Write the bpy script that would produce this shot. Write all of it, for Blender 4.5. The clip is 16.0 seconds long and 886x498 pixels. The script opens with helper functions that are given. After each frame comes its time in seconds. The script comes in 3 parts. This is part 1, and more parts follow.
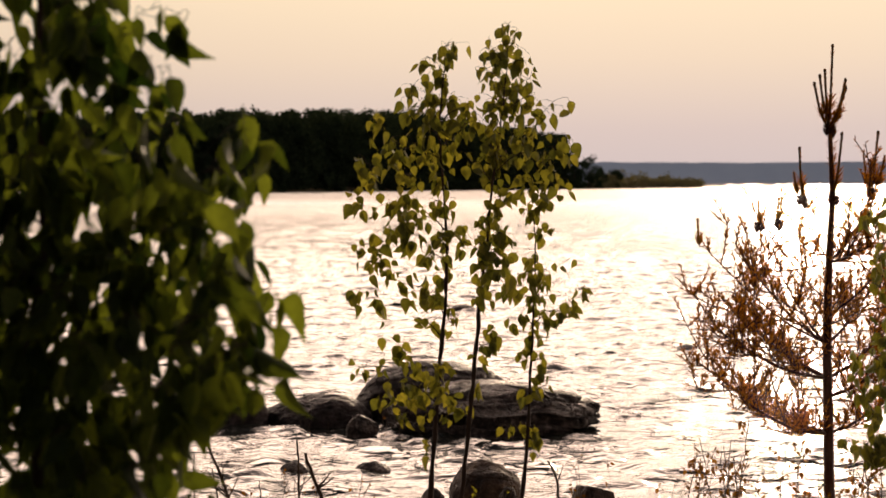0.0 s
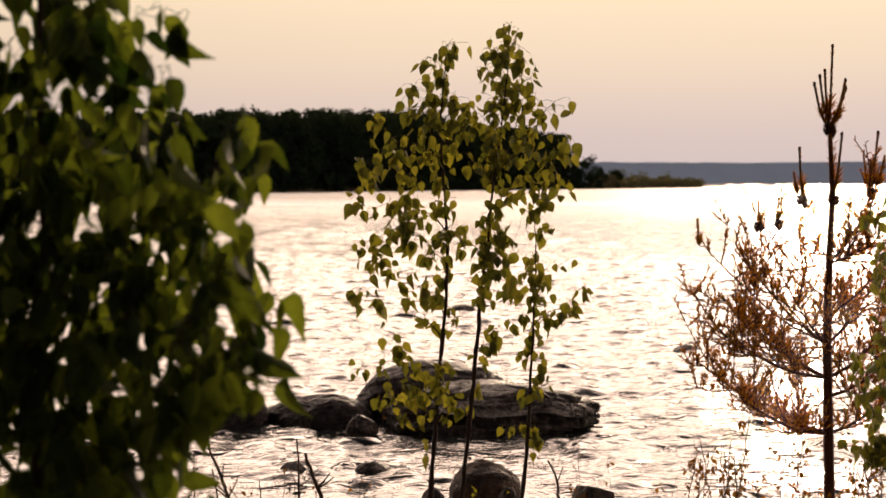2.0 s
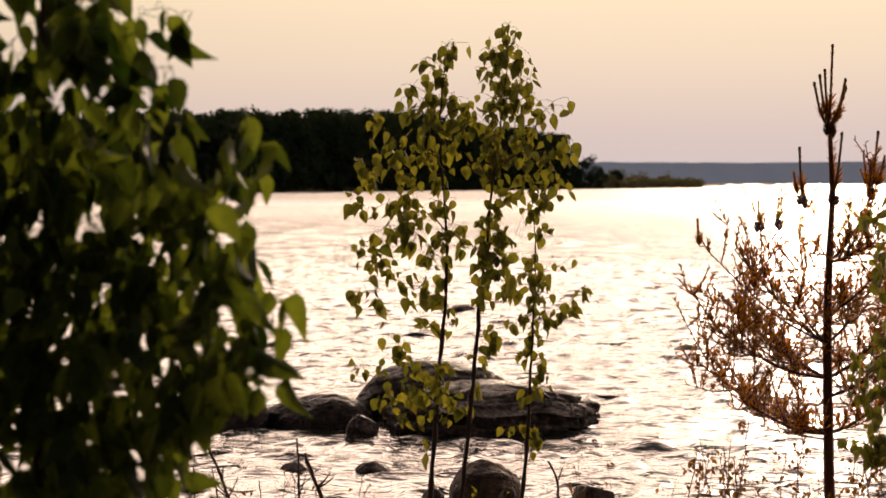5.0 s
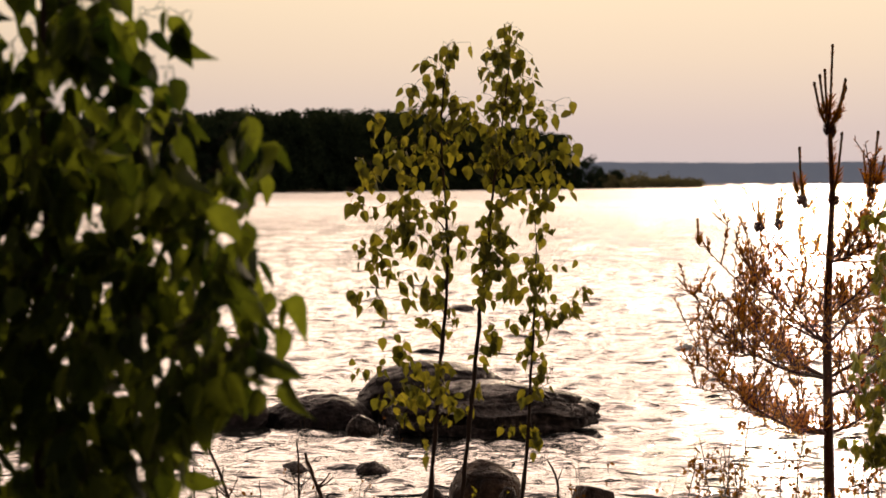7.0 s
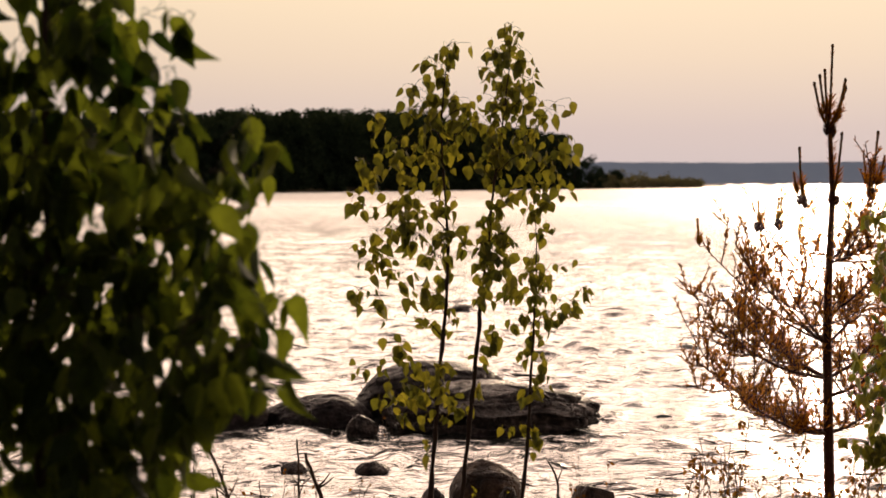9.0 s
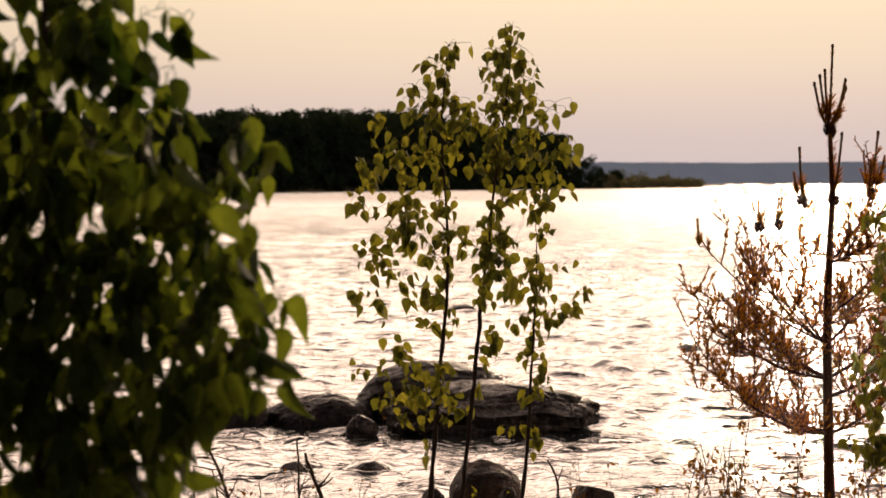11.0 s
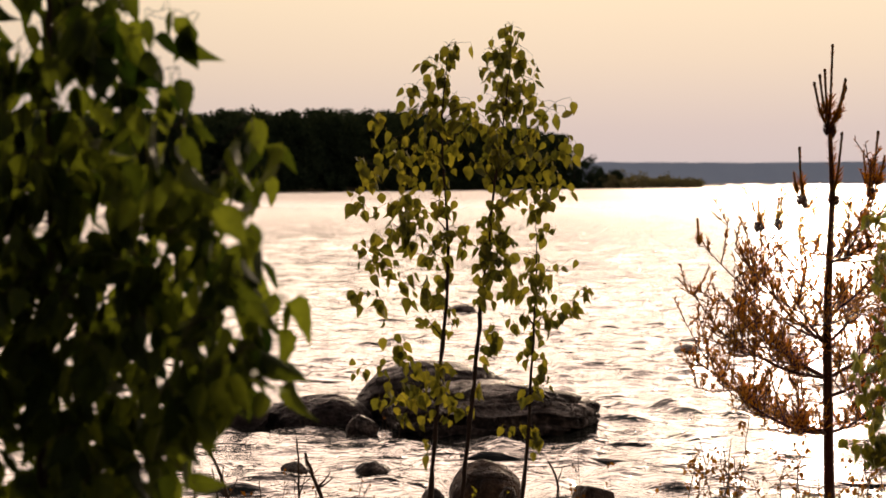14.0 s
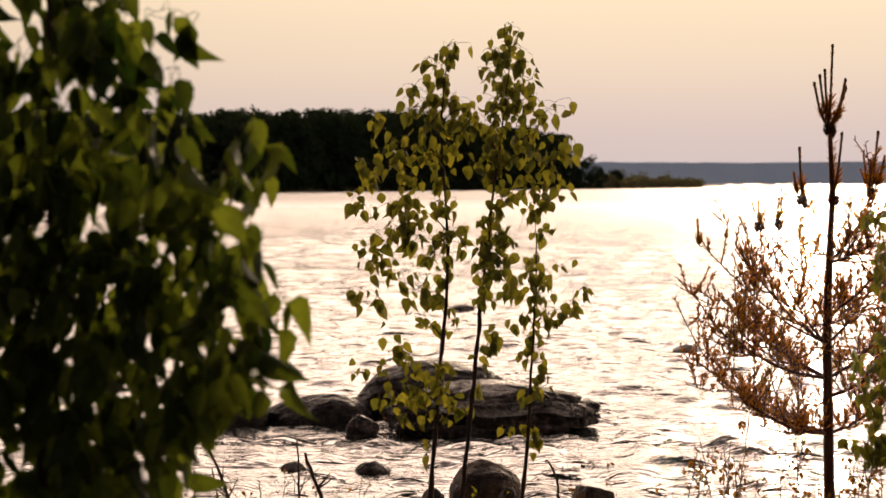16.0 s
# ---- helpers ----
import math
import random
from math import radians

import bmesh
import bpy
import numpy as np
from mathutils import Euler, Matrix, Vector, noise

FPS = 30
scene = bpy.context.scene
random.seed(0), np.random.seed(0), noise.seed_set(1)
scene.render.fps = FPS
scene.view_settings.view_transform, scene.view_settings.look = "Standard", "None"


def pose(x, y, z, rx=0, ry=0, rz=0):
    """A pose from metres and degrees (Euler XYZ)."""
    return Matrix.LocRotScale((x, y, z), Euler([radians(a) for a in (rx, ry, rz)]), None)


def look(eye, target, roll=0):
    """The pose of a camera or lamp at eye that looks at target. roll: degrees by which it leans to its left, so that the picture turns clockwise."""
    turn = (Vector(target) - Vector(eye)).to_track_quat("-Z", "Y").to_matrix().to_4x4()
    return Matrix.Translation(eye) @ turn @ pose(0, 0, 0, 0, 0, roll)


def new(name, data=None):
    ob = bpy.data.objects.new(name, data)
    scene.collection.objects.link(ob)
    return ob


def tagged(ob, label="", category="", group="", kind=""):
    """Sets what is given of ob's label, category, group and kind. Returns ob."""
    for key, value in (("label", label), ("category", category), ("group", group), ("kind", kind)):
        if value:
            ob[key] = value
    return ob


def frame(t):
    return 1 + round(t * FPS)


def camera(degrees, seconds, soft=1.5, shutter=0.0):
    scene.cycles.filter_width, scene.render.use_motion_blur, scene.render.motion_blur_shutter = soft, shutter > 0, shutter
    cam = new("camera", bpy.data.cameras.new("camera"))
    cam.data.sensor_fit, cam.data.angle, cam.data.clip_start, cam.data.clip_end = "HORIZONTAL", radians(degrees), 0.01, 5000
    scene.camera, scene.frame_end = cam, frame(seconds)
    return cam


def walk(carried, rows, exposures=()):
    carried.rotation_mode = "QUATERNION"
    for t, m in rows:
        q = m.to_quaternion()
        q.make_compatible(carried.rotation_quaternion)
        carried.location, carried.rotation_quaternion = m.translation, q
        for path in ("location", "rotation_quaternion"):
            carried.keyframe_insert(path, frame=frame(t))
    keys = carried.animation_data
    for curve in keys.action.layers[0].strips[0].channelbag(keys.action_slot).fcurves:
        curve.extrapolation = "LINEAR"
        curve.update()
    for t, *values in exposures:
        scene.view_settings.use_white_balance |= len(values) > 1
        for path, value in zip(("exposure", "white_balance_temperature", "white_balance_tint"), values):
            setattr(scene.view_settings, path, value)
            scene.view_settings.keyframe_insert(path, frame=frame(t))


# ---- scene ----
# A lake shore at low sun: young birches and a pine in front of boulders, open water and a wooded point.
cam = camera(28.0, 16.0, soft=1.6)
cam.data.dof.use_dof = True
cam.data.dof.focus_distance = 6.3
cam.data.dof.aperture_fstop = 7.5
EYE = pose(0, 0, 1.3, 90 - 2.113, 0, 0)
walk(cam, [(0.0, EYE), (16.0, EYE)])

# ---- light ----
SUN_ELEVATION, SUN_BEARING = 13.0, 12.0      # degrees above the horizon, degrees to the east of the view
world = bpy.data.worlds.new("world")
scene.world = world
world.use_nodes = True
wn, wl = world.node_tree.nodes, world.node_tree.links
wn.clear()
sky = wn.new("ShaderNodeTexSky")
sky.sky_type, sky.sun_disc = "NISHITA", False
sky.sun_elevation, sky.sun_rotation = radians(SUN_ELEVATION), radians(SUN_BEARING)
sky.air_density, sky.dust_density, sky.ozone_density = 1.0, 4.0, 1.0
warm = wn.new("ShaderNodeMix")
warm.data_type, warm.blend_type = "RGBA", "MULTIPLY"
warm.inputs[0].default_value = 1.0
warm.inputs[7].default_value = (0.085, 0.068, 0.056, 1)      # strength and tint of the clear sky
wl.new(sky.outputs[0], warm.inputs[6])
# evening haze that thickens towards the horizon
place = wn.new("ShaderNodeTexCoord")
split = wn.new("ShaderNodeSeparateXYZ")
wl.new(place.outputs["Generated"], split.inputs[0])


def sky_ramp(source, stops):
    r = wn.new("ShaderNodeValToRGB")
    while len(r.color_ramp.elements) < len(stops):
        r.color_ramp.elements.new(0.5)
    for el, (p, c) in zip(r.color_ramp.elements, stops):
        el.position, el.color = p, (*c, 1)
    wl.new(source, r.inputs[0])
    return r.outputs[0]


def sky_mix(kind, fac, a, b):
    m = wn.new("ShaderNodeMix")
    m.data_type, m.blend_type = "RGBA", kind
    m.inputs[0].default_value = 1.0
    if fac:
        wl.new(fac, m.inputs[0])
    wl.new(a, m.inputs[6])
    wl.new(b, m.inputs[7])
    return m.outputs[2]


e, b = radians(SUN_ELEVATION), radians(SUN_BEARING)
sun_way = Vector((math.sin(b) * math.cos(e), math.cos(b) * math.cos(e), math.sin(e)))
toward = wn.new("ShaderNodeVectorMath")
toward.operation = "DOT_PRODUCT"
toward.inputs[1].default_value = sun_way
wl.new(place.outputs["Generated"], toward.inputs[0])
up = split.outputs[2]
# low haze, the bright glow above it on the sun's side, and both fading to the far side of the sky
haze = sky_ramp(up, [(p, tuple(c / 7.0 for c in col)) for p, col in (
    (0.0, (0.67, 0.55, 0.54)), (0.03, (0.745, 0.59, 0.535)), (0.07, (0.93, 0.72, 0.54)), (0.105, (1.04, 0.81, 0.56)),
    (0.19, (5.0, 3.6, 2.72)), (0.34, (7.0, 5.0, 3.85)), (0.52, (5.8, 4.1, 3.25)), (0.72, (2.9, 2.1, 1.75)), (0.9, (0.5, 0.45, 0.43)))])
side = sky_ramp(toward.outputs["Value"], [(0.0, (0.1, 0.1, 0.11)), (0.5, (0.42, 0.42, 0.44)), (0.86, (0.86, 0.86, 0.86)), (0.98, (1.0, 1.0, 1.0))])
thick = sky_ramp(up, [(0.0, (1, 1, 1)), (0.5, (1.0,) * 3), (0.9, (0.0,) * 3)])
bright = wn.new("ShaderNodeVectorMath")
bright.operation = "SCALE"
bright.inputs["Scale"].default_value = 7.0
wl.new(sky_mix("MULTIPLY", None, haze, side), bright.inputs[0])
hazy = sky_mix("MIX", thick, warm.outputs[2], bright.outputs[0])
back = wn.new("ShaderNodeBackground")
back.inputs[1].default_value = 1.0
wout = wn.new("ShaderNodeOutputWorld")
wl.new(hazy, back.inputs[0])
wl.new(back.outputs[0], wout.inputs[0])

sun_data = bpy.data.lights.new("sun", "SUN")
sun_data.energy, sun_data.angle, sun_data.color = 3.0, radians(1.0), (1.0, 0.75, 0.51)
sun = new("sun", sun_data)
sun.matrix_world = look(sun_way * 60, (0, 0, 0))
scene.view_settings.exposure = 0.0


# ---- materials ----
def material(name):
    m = bpy.data.materials.new(name)
    m.use_nodes = True
    nt = m.node_tree
    return m, nt, nt.nodes["Principled BSDF"], nt.nodes["Material Output"]


def ramp(nt, source, stops):
    r = nt.nodes.new("ShaderNodeValToRGB")
    while len(r.color_ramp.elements) < len(stops):
        r.color_ramp.elements.new(0.5)
    for el, (p, c) in zip(r.color_ramp.elements, stops):
        el.position, el.color = p, (*c, 1)
    nt.links.new(source, r.inputs[0])
    return r.outputs[0]


def noise_tex(nt, scale, detail=4.0, rough=0.55, stretch=None, coord="Object"):
    tc = nt.nodes.new("ShaderNodeTexCoord")
    n = nt.nodes.new("ShaderNodeTexNoise")
    n.inputs["Scale"].default_value, n.inputs["Detail"].default_value, n.inputs["Roughness"].default_value = scale, detail, rough
    if stretch:
        mp = nt.nodes.new("ShaderNodeMapping")
        mp.inputs["Scale"].default_value = stretch
        nt.links.new(tc.outputs[coord], mp.inputs[0])
        nt.links.new(mp.outputs[0], n.inputs["Vector"])
    else:
        nt.links.new(tc.outputs[coord], n.inputs["Vector"])
    return n.outputs["Fac"]


def bump(nt, bsdf, height, strength, distance):
    b = nt.nodes.new("ShaderNodeBump")
    b.inputs["Strength"].default_value, b.inputs["Distance"].default_value = strength, distance
    nt.links.new(height, b.inputs["Height"])
    nt.links.new(b.outputs[0], bsdf.inputs["Normal"])


def mixed(nt, a, b, kind="MULTIPLY", fac=1.0):
    m = nt.nodes.new("ShaderNodeMix")
    m.data_type, m.blend_type = "RGBA", kind
    m.inputs[0].default_value = fac
    nt.links.new(a, m.inputs[6])
    nt.links.new(b, m.inputs[7])
    return m.outputs[2]


def leaf_material(name, dark, light, through_dark, through_light, share, gloss=0.3):
    """Thin foliage: a leaf's surface, and the light that comes through it. Each leaf takes its own tone."""
    m, nt, p, out = material(name)
    info = nt.nodes.new("ShaderNodeObjectInfo")
    geo = nt.nodes.new("ShaderNodeNewGeometry")
    add = nt.nodes.new("ShaderNodeMath")
    add.operation = "ADD"
    nt.links.new(info.outputs["Random"], add.inputs[0])
    nt.links.new(geo.outputs["Random Per Island"], add.inputs[1])
    half = nt.nodes.new("ShaderNodeMath")
    half.operation = "FRACT"
    nt.links.new(add.outputs[0], half.inputs[0])
    blot = noise_tex(nt, 90, 3)
    blots = ramp(nt, blot, [(0.3, (0.75, 0.75, 0.75)), (0.7, (1.1, 1.1, 1.1))])
    col = mixed(nt, ramp(nt, half.outputs[0], [(0, dark), (1, light)]), blots)
    nt.links.new(col, p.inputs["Base Color"])
    p.inputs["Roughness"].default_value, p.inputs["Specular IOR Level"].default_value = 0.6, gloss
    tr = nt.nodes.new("ShaderNodeBsdfTranslucent")
    nt.links.new(mixed(nt, ramp(nt, half.outputs[0], [(0, through_dark), (1, through_light)]), blots), tr.inputs[0])
    mx = nt.nodes.new("ShaderNodeMixShader")
    mx.inputs[0].default_value = share
    nt.links.new(p.outputs[0], mx.inputs[1])
    nt.links.new(tr.outputs[0], mx.inputs[2])
    nt.links.new(mx.outputs[0], out.inputs[0])
    return m


LEAF = leaf_material("young_birch_leaf", (0.05, 0.07, 0.012), (0.10, 0.11, 0.018), (0.080, 0.086, 0.008), (0.205, 0.182, 0.014), 0.55)
# near birch leaf, its colours darkened to stand for the shade it hangs in
SHADED_LEAF = leaf_material("shaded_birch_leaf", (0.008, 0.018, 0.003), (0.022, 0.038, 0.006), (0.011, 0.025, 0.002), (0.145, 0.175, 0.012), 0.52, 0.12)
NEEDLE = leaf_material("pine_needle", (0.030, 0.016, 0.006), (0.07, 0.035, 0.011), (0.12, 0.040, 0.004), (0.42, 0.155, 0.012), 0.6, 0.0)
WEED_LEAF = leaf_material("weed_leaf", (0.03, 0.018, 0.007), (0.07, 0.045, 0.015), (0.09, 0.034, 0.004), (0.26, 0.11, 0.012), 0.55, 0.0)
FAR_LEAF = leaf_material("far_foliage", (0.009, 0.017, 0.011), (0.023, 0.037, 0.020), (0.015, 0.025, 0.010), (0.032, 0.042, 0.015), 0.2, 0.0)
REED = leaf_material("reed", (0.045, 0.05, 0.018), (0.10, 0.09, 0.03), (0.07, 0.07, 0.015), (0.15, 0.13, 0.03), 0.4)


def bark(name, low, high):
    m, nt, p, out = material(name)
    n = noise_tex(nt, 60, 5, 0.6, (1, 1, 0.3))
    nt.links.new(ramp(nt, n, [(0.3, low), (0.7, high)]), p.inputs["Base Color"])
    p.inputs["Roughness"].default_value, p.inputs["Specular IOR Level"].default_value = 0.85, 0.2
    bump(nt, p, n, 0.6, 0.004)
    return m


BIRCH_BARK = bark("birch_bark", (0.008, 0.005, 0.004), (0.026, 0.016, 0.011))
PINE_BARK = bark("pine_bark", (0.018, 0.006, 0.003), (0.05, 0.018, 0.008))
CANDLE = bark("spring_shoot", (0.035, 0.024, 0.010), (0.09, 0.062, 0.026))
TWIG_BARK = bark("twig_bark", (0.018, 0.012, 0.008), (0.05, 0.034, 0.022))


def stone(name, low, mid, high, wet=0.4):
    """Weathered stone: dark wet patches, pale lichen flecks, grain, and fine cracks."""
    m, nt, p, out = material(name)
    patch = noise_tex(nt, 6, 5, 0.6)
    big = noise_tex(nt, 19, 6, 0.7)
    fine = noise_tex(nt, 110, 4, 0.65)
    col = mixed(nt, ramp(nt, big, [(0.36, low), (0.5, mid), (0.66, high)]),
                ramp(nt, patch, [(0.38, (0.3, 0.3, 0.3)), (0.6, (1.35, 1.35, 1.35))]))
    col = mixed(nt, col, ramp(nt, fine, [(0.35, (0.65, 0.65, 0.65)), (0.65, (1.25, 1.25, 1.25))]))
    nt.links.new(col, p.inputs["Base Color"])
    nt.links.new(ramp(nt, patch, [(0.35, (wet - 0.1,) * 3), (0.65, (wet + 0.3,) * 3)]), p.inputs["Roughness"])
    p.inputs["Specular IOR Level"].default_value = 0.2
    tc, crack = nt.nodes.new("ShaderNodeTexCoord"), nt.nodes.new("ShaderNodeTexVoronoi")
    crack.feature = "DISTANCE_TO_EDGE"
    crack.inputs["Scale"].default_value = 7.0
    nt.links.new(tc.outputs["Object"], crack.inputs["Vector"])
    groove = ramp(nt, crack.outputs["Distance"], [(0.0, (0, 0, 0)), (0.05, (1, 1, 1))])
    total = mixed(nt, mixed(nt, big, fine, "MIX", 0.25), groove, "MIX", 0.12)
    bump(nt, p, total, 1.0, 0.05)
    return m


GRANITE = stone("wet_granite", (0.007, 0.0056, 0.0052), (0.027, 0.022, 0.0195), (0.115, 0.094, 0.084), 0.5)
DARK_GRANITE = stone("dark_granite", (0.005, 0.004, 0.004), (0.014, 0.011, 0.0108), (0.048, 0.038, 0.037), 0.55)
RED_STONE = stone("red_stone", (0.014, 0.009, 0.006), (0.042, 0.026, 0.016), (0.085, 0.056, 0.036), 0.65)

SHORE, nt, p, out = material("shore_gravel")
n1, n2 = noise_tex(nt, 3, 5), noise_tex(nt, 45, 4)
nt.links.new(mixed(nt, ramp(nt, n1, [(0.3, (0.10, 0.085, 0.06)), (0.7, (0.22, 0.19, 0.14))]),
                   ramp(nt, n2, [(0.3, (0.5, 0.5, 0.5)), (0.7, (1.2, 1.2, 1.2))])), p.inputs["Base Color"])
p.inputs["Roughness"].default_value = 0.9
bump(nt, p, n2, 0.9, 0.02)

WATER, nt, p, out = material("lake_water")
p.inputs["Base Color"].default_value = (0.012, 0.014, 0.012, 1)
wtc, wsep, wmap = nt.nodes.new("ShaderNodeTexCoord"), nt.nodes.new("ShaderNodeSeparateXYZ"), nt.nodes.new("ShaderNodeMapRange")
nt.links.new(wtc.outputs["Object"], wsep.inputs[0])
nt.links.new(wsep.outputs[1], wmap.inputs[0])
for i, v in enumerate((35.0, 160.0, 0.03, 0.45)):      # wind-roughened offshore, smooth in the lee of the shore
    wmap.inputs[i + 1].default_value = v
nt.links.new(wmap.outputs[0], p.inputs["Roughness"])
p.inputs["IOR"].default_value = 1.333


def add_height(nt, a, b, amount):
    """b + amount * a"""
    m = nt.nodes.new("ShaderNodeMath")
    m.operation = "MULTIPLY_ADD"
    m.inputs[1].default_value = amount
    nt.links.new(a, m.inputs[0])
    nt.links.new(b, m.inputs[2])
    return m.outputs[0]


# ripples in metres of height: fine grain, small steep wavelets that stand apart, and broader ones of the open lake
grain = noise_tex(nt, 18.0, 2.0, 0.5, (0.8, 1.3, 1.0))
wavelet = ramp(nt, noise_tex(nt, 7.0, 3.0, 0.5, (0.75, 1.25, 1.0)), [(0.57, (0, 0, 0)), (0.73, (1, 1, 1))])
broad = ramp(nt, noise_tex(nt, 1.9, 2.5, 0.55, (0.8, 1.3, 1.0)), [(0.60, (0, 0, 0)), (0.76, (1, 1, 1))])
flat = nt.nodes.new("ShaderNodeValue")
flat.outputs[0].default_value = 0.0
total = add_height(nt, grain, flat.outputs[0], 0.009)
total = add_height(nt, wavelet, total, 0.025)
total = add_height(nt, broad, total, 0.056)
bump(nt, p, total, 1.0, 1.0)

FAR_SHORE, nt, p, out = material("far_shore")
nt.links.new(ramp(nt, noise_tex(nt, 0.4, 4), [(0.3, (0.012, 0.013, 0.008)), (0.7, (0.05, 0.045, 0.03))]), p.inputs["Base Color"])
p.inputs["Roughness"].default_value, p.inputs["Specular IOR Level"].default_value = 1.0, 0.0

HILL, nt, p, out = material("far_hills_haze_glow")
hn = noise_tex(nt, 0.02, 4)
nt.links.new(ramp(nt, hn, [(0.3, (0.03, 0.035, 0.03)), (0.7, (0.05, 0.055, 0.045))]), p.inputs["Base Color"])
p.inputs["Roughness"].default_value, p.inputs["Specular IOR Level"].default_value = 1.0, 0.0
# distance haze imitated by a blue-grey glow of the hills themselves
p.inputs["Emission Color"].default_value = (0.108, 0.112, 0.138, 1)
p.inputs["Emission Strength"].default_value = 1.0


# ---- helpers for building ----
def part(name, bm, mat, parent=None, label="", smooth=True):
    me = bpy.data.meshes.new(name)
    bm.to_mesh(me)
    bm.free()
    return linked(name, me, mat, parent, label, smooth)


def linked(name, me, mat, parent=None, label="", smooth=True):
    if mat and not me.materials:
        me.materials.append(mat)
    if smooth:
        me.polygons.foreach_set("use_smooth", [True] * len(me.polygons))
    ob = new(name, me)
    if parent:
        ob.parent = parent
    if label:
        ob["label"] = label
    return ob


def mesh_of(name, verts, faces):
    me = bpy.data.meshes.new(name)
    me.from_pydata([tuple(v) for v in verts], [], faces)
    me.update()
    return me


def smooth_path(points, n):
    """A soft line through a few points."""
    p = [Vector(q) for q in points]
    p = [2 * p[0] - p[1]] + p + [2 * p[-1] - p[-2]]
    out = []
    for i in range(1, len(p) - 2):
        for k in range(n):
            t = k / n
            a, b, c, d = p[i - 1:i + 3]
            out.append(0.5 * (2 * b + (c - a) * t + (2 * a - 5 * b + 4 * c - d) * t * t + (3 * b - a - 3 * c + d) * t ** 3))
    out.append(p[-2].copy())
    return out


def tube(bm, path, r0, r1, sides=6, knots=None):
    """A tapered stem along a path, with knots where a random source is given."""
    rings, n = [], len(path)
    for i, q in enumerate(path):
        d = (path[min(i + 1, n - 1)] - path[max(i - 1, 0)]).normalized()
        a = d.cross(Vector((0.31, 0.95, 0.05))).normalized()
        c = d.cross(a)
        r = r0 + (r1 - r0) * i / (n - 1)
        if knots:
            r *= 1 + knots.choice((-0.10, -0.05, 0.0, 0.06, 0.30))
        rings.append([bm.verts.new(q + (a * math.cos(2 * math.pi * k / sides) + c * math.sin(2 * math.pi * k / sides)) * r) for k in range(sides)])
    for u, v in zip(rings, rings[1:]):
        for k in range(sides):
            bm.faces.new((u[k], u[(k + 1) % sides], v[(k + 1) % sides], v[k]))
    bm.faces.new(rings[-1])
    bm.faces.new(rings[0][::-1])


def along(path, t):
    s = t * (len(path) - 1)
    i = min(int(s), len(path) - 2)
    return path[i].lerp(path[i + 1], s - i)


def leaf_shape(rng, size, mat, narrow=1.0):
    """A birch leaf that hangs from its stalk: heart-shaped base, drawn-out tip, toothed edge, folded on the midrib."""
    n, stalk = 10, size * 0.28
    fold, curl, wide = rng.uniform(0.3, 1.0), rng.uniform(-0.55, 0.55), rng.uniform(0.27, 0.36) * narrow
    mid, left, right = [], [], []
    for i in range(n + 1):
        s = i / n
        w = wide * size * (math.sin(math.pi * min(1, s * 1.02 + 0.02) ** 0.62)) ** 0.9 if 0 < i < n else 0.0
        w *= 1 + (0.045 if i % 2 else -0.045)
        z = -stalk - s * size
        y = curl * size * s * s
        mid.append((0, y, z))
        if 0 < i < n:
            lift = w * fold
            left.append((-w, y - lift, z - w * 0.12))
            right.append((w, y - lift, z - w * 0.12))
    v = mid + left + right
    nm, nl = len(mid), len(left)
    faces = [(0, nm, 1), (0, 1, nm + nl), (nm - 1, nm - 2, nm + nl - 1), (nm - 1, nm + 2 * nl - 1, nm - 2)]
    for i in range(nl - 1):
        faces.append((i + 1, nm + i, nm + i + 1, i + 2))
        faces.append((i + 1, i + 2, nm + nl + i + 1, nm + nl + i))
    k = len(v)
    q = size * 0.012
    v += [(-q, 0, 0), (q, 0, 0), (q, 0, -stalk), (-q, 0, -stalk)]
    faces.append((k, k + 1, k + 2, k + 3))
    me = mesh_of("leaf", v, faces)
    me.materials.append(mat)
    return me


leaf_rng = random.Random(11)
LEAVES = [leaf_shape(leaf_rng, s, LEAF) for s in (0.026, 0.030, 0.034, 0.037, 0.041, 0.046)]
WEED_LEAVES = [leaf_shape(leaf_rng, s, WEED_LEAF) for s in (0.034, 0.039)]
SHADED_LEAVES = [leaf_shape(leaf_rng, s, SHADED_LEAF, 0.8) for s in (0.042, 0.047, 0.052, 0.056, 0.061)]


def hang(rng, at, swing=46):
    """A hanging leaf's pose, its blade turned more to the light than away from it."""
    turn = rng.gauss(0, 48) + (180 if rng.random() < 0.5 else 0)
    return Matrix.Translation(at) @ pose(0, 0, 0, rng.gauss(0, swing * 0.5), rng.gauss(0, swing * 0.5), turn)


